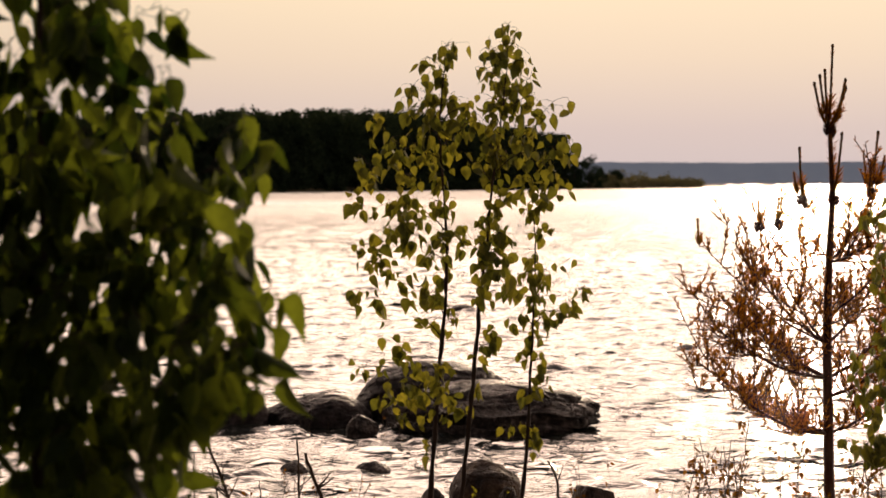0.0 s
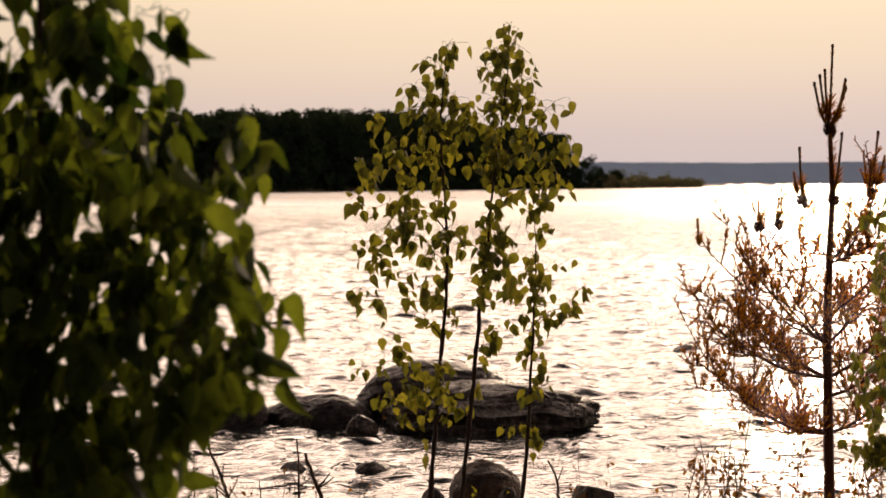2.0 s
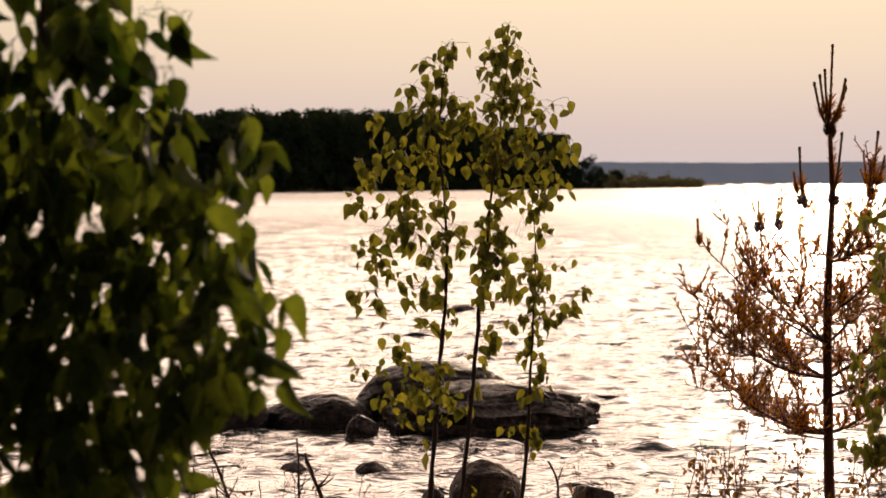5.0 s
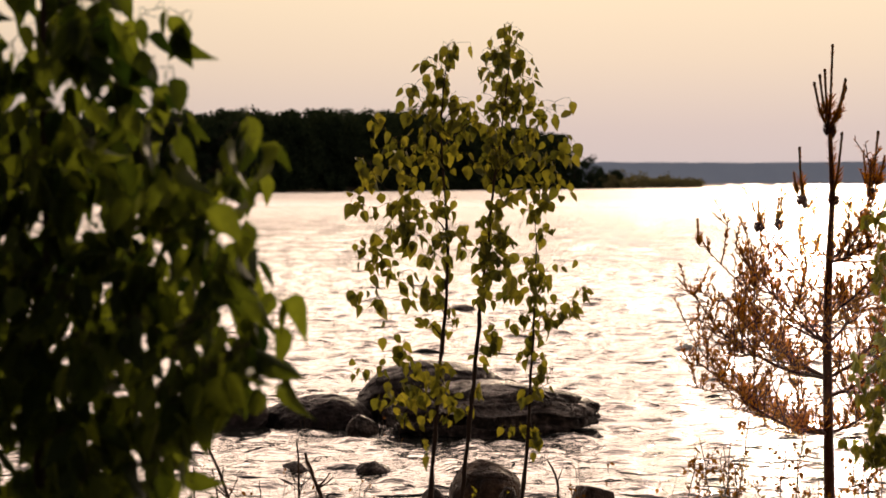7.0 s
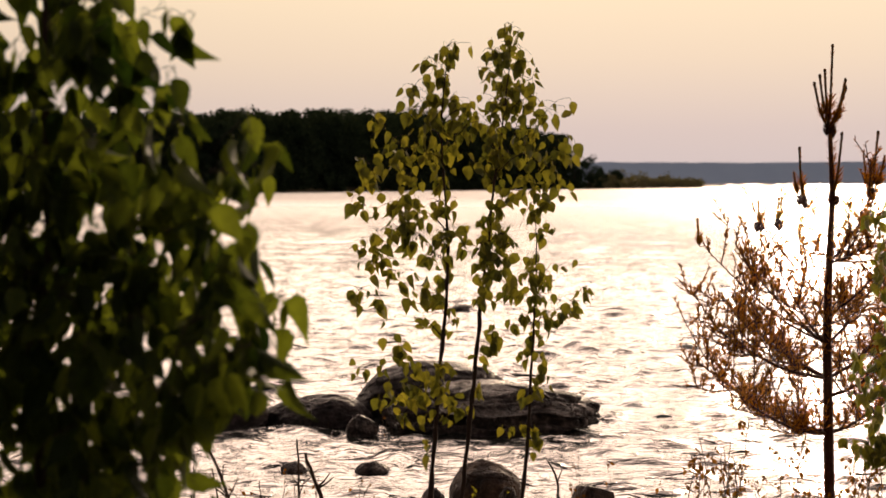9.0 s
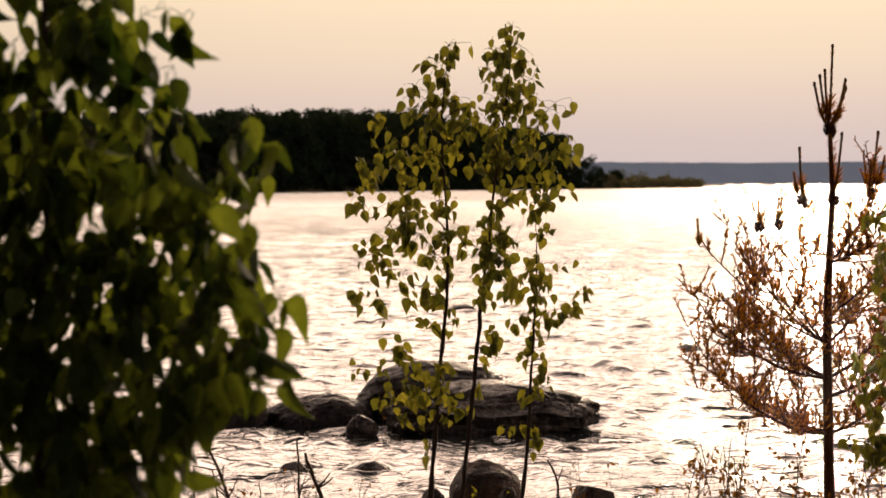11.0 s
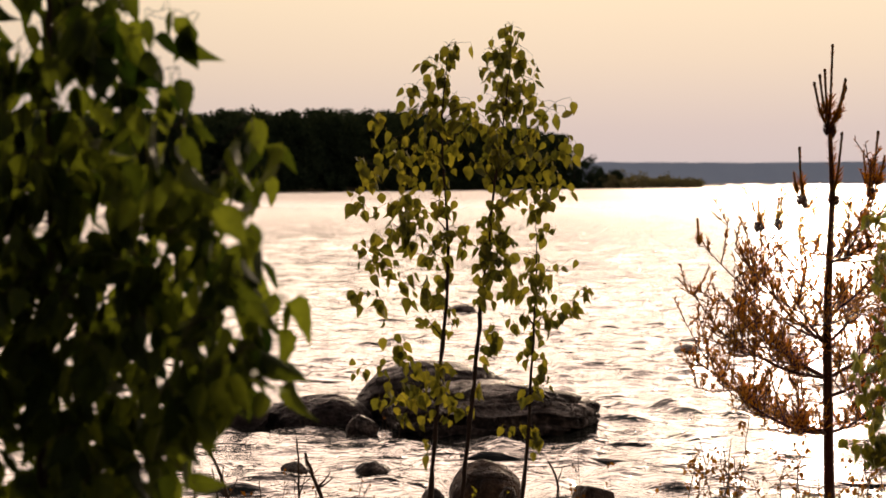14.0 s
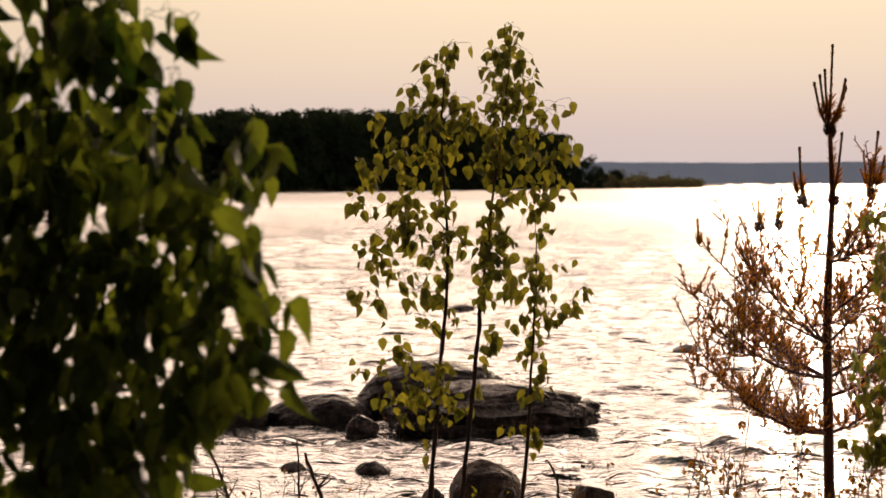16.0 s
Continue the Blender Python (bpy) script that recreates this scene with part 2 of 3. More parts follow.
def birch(rng, label, base, stem, sprays, r0, spread, leaf_pick, limit=300, loose=0.017, fullness=2.2):
    """A birch: a stem (x, z pairs) and sprays (x, z, leaves); each spray's twig grows from the nearest wood below it."""
    tree = tagged(new("birch_tree"), label, "tree", "birches on the shore")
    bx, by, bz = base
    tree.location = base
    bm = bmesh.new()
    path = smooth_path([(x - bx, rng.uniform(-0.012, 0.012), z - bz) for x, z in stem], 6)
    for q in path[2:]:
        q.x += rng.gauss(0, 0.0011)
    tube(bm, path, r0 * 0.95, r0 * 0.16, 7, random.Random(len(sprays)))
    part("trunk", bm, BIRCH_BARK, tree)
    wood = [(q, r0 * (1 - 0.8 * i / len(path))) for i, q in enumerate(path)][4:]
    stem_x = [(q.z, q.x) for q in path]
    near = sorted(sprays, key=lambda s: abs((s[0] - bx) - float(np.interp(s[1] - bz, [a for a, _ in stem_x], [c for _, c in stem_x]))))
    hung, rest = 0, []
    for x, z, count in near:
        off = x - bx - float(np.interp(z - bz, [a for a, _ in stem_x], [c for _, c in stem_x]))
        tip = Vector((x - bx, max(-spread, min(spread, rng.gauss(0, 0.2 * abs(off) + 0.28 * spread))), z - bz))

        def cost(w):
            rise = tip.z - w[0].z
            run = math.hypot(tip.x - w[0].x, tip.y - w[0].y)
            return (tip - w[0]).length + max(0.0, 0.55 * run - rise) * 1.6
        start, thick = min(wood, key=cost)
        length = (tip - start).length
        middle = start.lerp(tip, 0.5) + Vector((rng.gauss(0, 0.05), rng.gauss(0, 0.05), 0.10)) * length
        twig = smooth_path([start, middle, tip], 5)
        bm = bmesh.new()
        at = start.copy()
        r = min(thick * 0.55, 0.0013 + 0.008 * length)
        tube(bm, [q - at for q in twig], r, 0.0008, 5)
        wood += [(q, r * (1 - 0.7 * i / len(twig))) for i, q in enumerate(twig)][2:]
        spots = []
        for k in range(round(count * fullness)):
            if k == 0:
                spots.append(tip)
                continue
            q = along(twig, 1.0 - 0.75 * rng.random() ** 1.3 * min(1.0, 0.10 / max(0.02, length)))
            side = Vector((rng.gauss(0, 1.1), rng.gauss(0, 1.0), rng.gauss(0.0, 1.0))) * loose * (0.6 + 0.09 * count)
            tube(bm, [q - at, q - at + side * 0.6 + Vector((0, 0, 0.004)), q - at + side], 0.0006, 0.0004, 4)
            spots.append(q + side)
        branch = part("branch", bm, BIRCH_BARK, tree)
        branch.location = at
        for q in spots:
            if hung < limit:
                leaf = new("leaf", rng.choice(leaf_pick))
                leaf.parent = branch
                leaf.matrix_basis = hang(rng, q - at)
                hung += 1
            else:
                rest.append(q)
    if rest:
        verts, faces = [], []
        for q in rest:
            me, m, k = rng.choice(leaf_pick), hang(rng, q), len(verts)
            verts += [m @ v.co for v in me.vertices]
            faces += [tuple(k + i for i in f.vertices) for f in me.polygons]
        tagged(linked("foliage", mesh_of("foliage", verts, faces), leaf_pick[0].materials[0], tree), kind="stuff")
    return tree


def boulder(name, label, x0, x1, y, depth, z0, z1, seed, mat=GRANITE, rough=0.14, ledges=0.0, square=1.0, facets=0.75, crest=None):
    """A worn boulder between x0 and x1, from z0 up to z1."""
    bm = bmesh.new()
    bmesh.ops.create_icosphere(bm, subdivisions=6 if ledges or x1 - x0 > 0.25 else 5, radius=1.0)
    off = Vector((seed * 7.13, seed * 3.7, seed * 1.9))
    w, h = (x1 - x0) / 2, (z1 - z0) / 2
    rng = random.Random(seed * 101)
    planes = [(Vector((rng.gauss(0, 1), rng.gauss(0, 1), rng.gauss(0.2, 0.8))).normalized(), rng.uniform(0.72, 0.93) - (0.16 if facets >= 1 else 0)) for _ in range(9)]
    steps = [1.0 + rng.uniform(-ledges, ledges * 0.4) for _ in range(24)]
    for v in bm.verts:
        c = v.co.copy()
        for i in range(3):
            c[i] = math.copysign(abs(c[i]) ** square, c[i])
        for way, reach in planes:       # worn split faces
            over = c.dot(way) - reach
            if over > 0:
                c -= way * over * facets
        n = noise.fractal(c * 1.2 + off, 1.0, 2.0, 2) * rough + noise.fractal(c * 4.5 + off, 0.85, 2.1, 6) * (0.012 + rough * 0.22)
        c *= 1 + n
        if ledges:                      # bedding: layers that stand out and fall back
            s = (c.z + 0.16 * c.x + 0.10 * noise.noise(c * 1.6 + off)) * 5.6 + 12
            k = int(s)
            f = min(1.0, max(0.0, (s - k) * 5))
            grow = steps[k % 24] * f + steps[(k - 1) % 24] * (1 - f)
            grow += 0.05 * noise.noise(Vector((c.x * 3, c.y * 3, k * 2.7)) + off)
            c.x, c.y = c.x * grow, c.y * grow
            c.z += 0.05 * (1 - f)
        if crest and c.z > 0:
            c.z *= float(np.interp(c.x, crest[0], crest[1]))
        v.co = Vector((c.x * w, c.y * depth / 2, c.z * h))
    ob = part(name, bm, mat)
    ob.location = ((x0 + x1) / 2, y, (z0 + z1) / 2)
    return tagged(ob, label, "rock", "boulders by the shore")


def layered_slab(name, label, at, layers, depth, seed, mat, dip=0.035):
    """A bedded slab: layers (bottom, top, west, east) from below upwards, each worn round at its lip, with cracks between them."""
    x0, y0, z0 = at
    sides, verts, faces = 190, [], []
    shelves = (0.0, 0.0, 0.045, 0.03, 0.05)      # how far each bed's front falls back
    levels = []
    for k, (lo, hi, west, east) in enumerate(layers):
        for f in (0.0, 0.10, 0.25, 0.45, 0.65, 0.82, 0.93, 1.0):
            lip = (0.016 + 0.28 * min(0.1, hi - lo)) * (1 - math.sin(math.pi * (0.06 + 0.88 * f)) ** 0.5)
            levels.append((lo + (hi - lo) * f, west + lip, east - lip, k, f))
    off = Vector((seed * 5.1, seed * 2.3, seed))
    for z, west, east, k, f in levels:
        for i in range(sides):
            a = 2 * math.pi * i / sides
            c, d = math.cos(a), math.sin(a)
            u = math.copysign(abs(c) ** 0.62, c)
            v = math.copysign(abs(d) ** 0.8, d)
            shelf = shelves[k] * (1 if v < 0 else -0.4)
            p = Vector(((west + east) / 2 + u * (east - west) / 2, v * (depth / 2 - abs(shelf) * 0.6) + shelf * 0.7, z))
            if v < 0 and k > 2:          # the upper beds slope back from their lips
                p.y -= v * (2.2 * (min(z, layers[4][0]) - layers[3][0]) + 0.8 * max(0.0, z - layers[4][0]))
            edge = noise.fractal(Vector((p.x * 4.2, p.y * 4.2, k * 1.3)) + off, 0.8, 2.0, 4)
            grain = noise.fractal(p * 13 + off, 0.8, 2.1, 4)
            way = Vector((c, d, 0))
            block = noise.cell(Vector((p.x * 5.5 + 1.5 * edge, p.y * 6, k * 1.9 + (f > 0.5) * 0.7)) + off)      # split blocks
            p += way * ((0.055 if p.x < 0.55 else 0.025) * edge + 0.016 * grain + 0.022 * (block - 0.5))
            p.z += -dip * (p.x - 0.1) * (1 if p.x > 0.1 else 0.4) + 0.035 * noise.fractal(Vector((p.x * 2.3, p.y * 2.3, p.z * 0.6)) + off, 1, 2, 3) + 0.007 * grain
            verts.append(p)
    n = len(levels)
    for r in range(n - 1):
        for i in range(sides):
            j = (i + 1) % sides
            faces.append((r * sides + i, r * sides + j, (r + 1) * sides + j, (r + 1) * sides + i))
    # the back of the topmost bed closes in rings
    top, rings = verts[(n - 1) * sides:], 7
    mid = sum(top, Vector()) / sides
    for r in range(1, rings):
        for p in top:
            q = p.lerp(mid, r / rings)
            q.z += 0.040 * math.sin(math.pi * 0.5 * r / rings) + 0.008 * noise.fractal(q * 9 + off, 0.9, 2, 4)
            verts.append(q)
        for i in range(sides):
            j, k = (i + 1) % sides, (n + r - 2) * sides
            faces.append((k + i, k + j, k + sides + j, k + sides + i))
    verts.append(mid + Vector((0, 0, 0.04)))
    k = (n + rings - 2) * sides
    faces += [(k + i, k + (i + 1) % sides, len(verts) - 1) for i in range(sides)]
    ob = linked(name, mesh_of(name, verts, faces), mat)
    ob.location = at
    return tagged(ob, label, "rock", "boulders by the shore")


# ---- lake ----
def wave_sheet(name, seed, level, rows, growth, cols, slope, swells):
    """A stretch of water with its waves, finer near the shore; it glides as one piece."""
    rng = random.Random(seed)
    ys = [4.0]
    while ys[-1] < 4600:
        ys.append(ys[-1] + max(rows, (ys[-1] - 24) * growth))
    ys = np.array(ys)
    u = np.linspace(-1, 1, cols)
    X = u[None, :] * (3.2 + 0.33 * ys[:, None])
    Y = np.repeat(ys[:, None], cols, 1)
    cell = np.maximum(np.gradient(ys)[:, None], (3.2 + 0.33 * ys[:, None]) * 2 / cols)
    Z = np.zeros_like(X)
    gust = 0.75 + 0.2 * np.sin(0.23 * X + 0.9 * np.sin(0.11 * Y) + seed) * np.sin(0.17 * Y + 0.6 * np.sin(0.13 * X))
    near = (Y > 8) & (Y < 20)
    for i in range(80):                 # short wind chop
        wl_ = 0.16 * (3.8 ** rng.random())
        a, ph = rng.gauss(0, 0.95), rng.uniform(0, 6.283)
        k = 2 * math.pi / wl_
        Z += np.clip(1.6 - cell * 4.0 / wl_, 0, 1) * wl_ ** 0.4 * np.sin(k * (math.sin(a) * X + math.cos(a) * Y) + ph)
    Z /= Z[near].std()
    Z = slope * (np.exp(1.9 * np.tanh(Z / 1.6)) - 1.8)     # few sharp crests over wide flat troughs
    L = np.zeros_like(X)
    for i in range(36):                 # longer waves of the open lake
        wl_ = 0.6 * (4.5 ** rng.random())
        a, ph = rng.gauss(0, 0.9), rng.uniform(0, 6.283)
        k = 2 * math.pi / wl_
        L += np.clip(1.6 - cell * 3.0 / wl_, 0, 1) * wl_ ** 0.8 * np.sin(k * (math.sin(a) * X + math.cos(a) * Y) + ph)
    L /= L[near].std()
    Z += (0.003 + 0.011 * np.clip((Y - 18) / 24, 0, 1)) * (np.exp(1.7 * np.tanh(L / 1.5)) - 1.7)
    Z *= gust
    for x, y, length, width, height in swells:
        ridge = height * np.exp(-((X - x) / length) ** 2 - ((Y - y - 0.15 * np.sin(2.1 * X + y)) / width) ** 2)
        Z += ridge * (1 + 0.4 * np.sin(11 * X + 3 * y) * np.sin(4.3 * X + y) + 0.3 * np.sin(27 * X + 9 * Y))
    n, m = X.shape
    verts = np.stack([X, Y, Z], -1).reshape(-1, 3)
    i = np.arange(n * m).reshape(n, m)
    quads = np.stack([i[:-1, :-1], i[:-1, 1:], i[1:, 1:], i[1:, :-1]], -1).reshape(-1, 4)
    me = bpy.data.meshes.new(name)
    me.vertices.add(len(verts))
    me.vertices.foreach_set("co", verts.astype(np.float32).ravel())
    me.loops.add(quads.size)
    me.loops.foreach_set("vertex_index", quads.astype(np.int32).ravel())
    me.polygons.add(len(quads))
    me.polygons.foreach_set("loop_start", np.arange(0, quads.size, 4, dtype=np.int32))
    me.update(calc_edges=True)
    ob = linked(name, me, WATER)
    ob.location.z = level
    return tagged(ob, "rippled lake water shining under a low sun", "water", kind="structure")


SPEED_A, SPEED_B = (0.05, -0.75), (-0.22, -0.48)
SWELLS = [(0.5, 20.7, 1.1, 0.08, 0.030), (-1.3, 23.4, 1.0, 0.09, 0.022), (1.15, 15.8, 0.9, 0.08, 0.022),
          (-1.27, 17.8, 0.8, 0.08, 0.020), (1.05, 12.3, 0.8, 0.07, 0.020), (0.9, 18.0, 1.0, 0.08, 0.020), (-0.4, 20.5, 0.8, 0.08, 0.018)]
water_a = wave_sheet("water", 3, 0.0, 0.028, 0.0095, 410, 0.0085, SWELLS)
water_b = wave_sheet("water", 8, -0.012, 0.038, 0.012, 290, 0.0076, [])

# ---- shore ----
bm = bmesh.new()
ROWS = [-60, -40, -28, -20, -15, -12, -9, -6, -4, -2, 0.5] + [1 + 0.12 * i for i in range(75)] + [11, 14, 25]
COLS = [-90, -30, -12, -8] + [-6 + 0.12 * i for i in range(101)] + [8, 12, 30, 90]


def ground_height(x, y):
    z = 0.30 - max(0.0, y - 5.0) * 0.19 if y > 5.0 else 0.30 + (5.0 - max(y, -20)) * 0.012
    # unseen bank behind the camera, added to keep sky light off the near faces
    z += 0.02 * max(0.0, -4 - y) ** 2 if y > -28 else 11.5 + 0.3 * (-28 - y)
    return max(-1.2, z) + 0.035 * noise.fractal(Vector((x * 1.1, y * 1.1, 0)), 1, 2, 3)


grid = [[bm.verts.new((x, y, ground_height(x, y))) for x in COLS] for y in ROWS]
for r0, r1 in zip(grid, grid[1:]):
    for a0, a1, b1, b0 in zip(r0, r0[1:], r1[1:], r1):
        bm.faces.new((a0, a1, b1, b0))
tagged(part("ground", bm, SHORE), "brown gravel and sand of the lake shore, with an added unseen bank behind", "shore", kind="structure")

# boulders
BEDS = [(-0.25, 0.0, -0.24, 0.52), (0.0, 0.050, -0.29, 0.72), (0.050, 0.108, -0.28, 0.83), (0.108, 0.168, -0.26, 0.845), (0.168, 0.205, -0.16, 0.74)]
layered_slab("boulder", "long dark granite slab with layered ledges lying in the lake", (0.0, 9.45, 0.0), BEDS, 0.70, 1, GRANITE)
boulder("boulder", "dark rounded granite boulder behind the layered slab", -0.55, 0.46, 10.05, 0.7, -0.28, 0.282, 2, DARK_GRANITE, ledges=0.025, rough=0.08, square=0.72, facets=0.3,
        crest=((-1, -0.8, -0.65, -0.2, 0.3, 0.7, 1), (0.25, 0.6, 0.85, 1.0, 1.0, 0.93, 0.75)))
boulder("boulder", "low dark granite boulder with a wet back", -1.0, -0.36, 9.66, 0.46, -0.18, 0.152, 3, DARK_GRANITE, rough=0.14, facets=0.2)
boulder("boulder", "small grey angular stone in the shallows", -0.505, -0.315, 9.18, 0.17, -0.08, 0.105, 15, rough=0.1, facets=1.0, square=0.75)
boulder("boulder", "small wet stone washed by the waves", -0.395, -0.235, 8.03, 0.13, -0.06, 0.040, 5, rough=0.16)
boulder("boulder", "small flat wet stone just above the water", -0.74, -0.61, 8.05, 0.12, -0.06, 0.036, 6, rough=0.14)
boulder("boulder", "dark boulder half hidden by birch leaves", -1.30, -0.94, 9.6, 0.4, -0.15, 0.19, 7, DARK_GRANITE, rough=0.12)
boulder("boulder", "flat dark stone far out, washed by waves", 0.02, 0.36, 18.2, 0.35, -0.1, 0.06, 8, rough=0.12)
boulder("boulder", "flat dark stone awash in the sun's path", 1.80, 2.08, 13.9, 0.3, -0.1, 0.04, 9, rough=0.12)
boulder("boulder", "brown rounded shore boulder below the birch stems", 0.02, 0.30, 6.5, 0.26, -0.06, 0.288, 10, RED_STONE, rough=0.09, square=0.9, facets=0.2)
boulder("boulder", "pale small shore stone beside the birch stem", -0.094, 0.035, 5.8, 0.13, 0.08, 0.30, 11, GRANITE, rough=0.1)
boulder("boulder", "grey stone leaning on the brown boulder", 0.185, 0.275, 6.25, 0.1, 0.02, 0.225, 13, GRANITE, rough=0.12)
boulder("boulder", "red-brown angular shore stone", 0.44, 0.63, 6.1, 0.2, 0.02, 0.275, 14, RED_STONE, rough=0.08, square=0.62, facets=1.0)

# ---- far shore ----
def shore_distance(x_over_y):
    """How far the wooded point's shore lies, by bearing: it recedes to the east."""
    return 1.3 / max(0.0012, 0.00520 - max(0.0, x_over_y + 0.12) * 0.0106)


bm = bmesh.new()
rows = []
for i in range(90):
    k = -0.42 + i * 0.565 / 89
    d = shore_distance(k)
    edge = d * (1 + 0.012 * noise.noise(Vector((k * 60, 3, 0))))
    rows.append([bm.verts.new((k * edge, edge, -0.3)), bm.verts.new((k * edge, edge + 2.5, 0.25)), bm.verts.new((k * edge, edge + 12, 1.0)), bm.verts.new((k * (edge + 160), edge + 160, 1.5))])
for a, b in zip(rows, rows[1:]):
    for j in range(3):
        bm.faces.new((a[j], b[j], b[j + 1], a[j + 1]))
tagged(part("land", bm, FAR_SHORE), "low stony shore of the wooded point", "shore", kind="structure")


def clump(verts, faces, rng, centre, size, count, leaf):
    """A tuft of loose foliage."""
    for _ in range(count):
        d = Vector((rng.gauss(0, 1), rng.gauss(0, 1), rng.gauss(0, 1))).normalized() * size * rng.uniform(0.45, 1.0)
        q = centre + Vector((d.x, d.y, d.z * 0.8))
        a = Vector((rng.gauss(0, 1), rng.gauss(0, 1), rng.gauss(0, 1))).normalized() * leaf
        b = a.orthogonal().normalized() * leaf * 0.95
        k = len(verts)
        verts += [q - a, q + b, q + a, q - b]
        faces.append((k, k + 1, k + 2, k + 3))


def far_tree(verts, faces, rng, x, y, height, width, leaf=0.45, tufts=18, count=26, low=0.03):
    """A broad crown of tufts, open at its rim."""
    for _ in range(tufts):
        t = rng.uniform(low, 1.0)
        r = width * (math.sin(math.pi * min(1, 0.12 + 0.8 * t))) ** 0.6
        a = rng.uniform(0, 6.283)
        q = Vector((x + r * math.cos(a) * rng.random() ** 0.5, y + r * math.sin(a) * 0.8, t * height * 0.93))
        clump(verts, faces, rng, q, width * rng.uniform(0.35, 0.55), count, leaf)


rng = random.Random(5)
verts, faces = [], []
for i in range(560):
    k = rng.uniform(-0.28, 0.067)
    d = shore_distance(k) + 6 + rng.random() ** 1.5 * 70
    h = (d * 0.0445 - 0.2) if k < -0.02 else d * (0.0445 - (k + 0.02) * 0.17)
    h *= rng.uniform(0.88, 1.07) if rng.random() < 0.8 else rng.uniform(0.5, 0.8)
    far_tree(verts, faces, rng, k * d, d, h, h * rng.uniform(0.20, 0.3), 0.30, 20, 46)
for i in range(220):
    k = rng.uniform(-0.28, 0.08)
    d = shore_distance(k) + rng.uniform(3, 7)
    far_tree(verts, faces, rng, k * d, d, rng.uniform(1.6, 4.5), rng.uniform(1.2, 2.2), 0.3, 6, 24, 0.0)
tagged(linked("forest", mesh_of("forest", verts, faces), FAR_LEAF), "dark dense broadleaf wood on the far point", "forest", kind="stuff")


def lone_tree(label, k, height, width, seed):
    rng = random.Random(seed)
    d = shore_distance(k) + 4
    tree = tagged(new("tree"), label, "tree", "trees at the end of the point")
    tree.location = (k * d, d, 0.4)
    bm = bmesh.new()
    tube(bm, smooth_path([(0, 0, 0), (0.2, 0, height * 0.5), (0, 0, height * 0.9)], 4), height * 0.03, 0.05, 6)
    part("trunk", bm, BIRCH_BARK, tree)
    v, f = [], []
    far_tree(v, f, rng, 0, 0, height, width, 0.26, 26, 30)
    linked("crown", mesh_of("crown", v, f), FAR_LEAF, tree)


lone_tree("dark round tree at the end of the wood", 0.0818, 7.9, 2.4, 1)
lone_tree("dark narrow tree at the edge of the wood", 0.0735, 7.3, 1.3, 4)
lone_tree("dark bushy tree where the spit begins", 0.0865, 4.3, 2.4, 6)
lone_tree("dark low tree beside the round one", 0.0770, 4.4, 1.8, 5)
lone_tree("small dark bush-like tree on the spit", 0.0967, 4.1, 2.1, 2)
verts, faces = [], []
for i in range(420):
    k = 0.085 + 0.06 * rng.random()
    d = shore_distance(k) + rng.uniform(2, 12)
    h = rng.uniform(1.1, 3.7) * (1.15 - (k - 0.085) * 4.5) * (1.6 if rng.random() < 0.06 else 1.0)
    far_tree(verts, faces, rng, k * d, d, h, 0.6 + 0.25 * h, 0.24, 4, 12, 0.0)
tagged(linked("bushes", mesh_of("bushes", verts, faces), REED), "low sunlit bushes and reeds on the spit", "bush", kind="stuff")

for k, w, d in ((0.1455, 7.0, 850), (0.152, 4.0, 870), (0.157, 5.0, 900), (0.166, 3.0, 930), (0.183, 7, 950), (0.192, 4, 1000), (0.2, 6, 980)):
    boulder("boulder", "low dark skerry at the end of the spit", k * d - w, k * d + w, d, 4, -0.5, 0.85, d * 0.01)

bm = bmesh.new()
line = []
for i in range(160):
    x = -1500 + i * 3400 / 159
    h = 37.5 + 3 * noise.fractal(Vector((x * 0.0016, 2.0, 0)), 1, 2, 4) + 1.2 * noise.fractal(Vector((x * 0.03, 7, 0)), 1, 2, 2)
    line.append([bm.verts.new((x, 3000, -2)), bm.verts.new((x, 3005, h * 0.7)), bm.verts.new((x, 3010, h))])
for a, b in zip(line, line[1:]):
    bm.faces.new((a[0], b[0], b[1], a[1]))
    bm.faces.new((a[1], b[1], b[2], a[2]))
tagged(part("backdrop_hills", bm, HILL), "blue-grey wooded hills across the lake, their haze an added glow", "hills", kind="structure")

# ---- birches at the water's edge ----
STEM = [(-0.042, 0.294), (-0.026, 0.562), (-0.010, 0.757), (0.005, 0.951), (0.011, 1.113), (0.003, 1.259), (-0.010, 1.422), (-0.002, 1.560), (0.006, 1.690)]
CROWN = [(0.010, 1.695, 6), (-0.047, 1.668, 6), (-0.002, 1.614, 3), (-0.083, 1.582, 5), (-0.042, 1.557, 4), (-0.088, 1.517, 3), (0.034, 1.549, 6), (0.062, 1.517, 5),
          (-0.039, 1.500, 5), (-0.063, 1.460, 5), (-0.209, 1.492, 5), (-0.152, 1.427, 5), (-0.225, 1.379, 4), (-0.209, 1.330, 3), (-0.112, 1.403, 6), (-0.055, 1.387, 6),
          (0.010, 1.419, 5), (-0.096, 1.327, 5), (0.002, 1.330, 5), (0.067, 1.468, 5), (-0.152, 1.363, 4)]
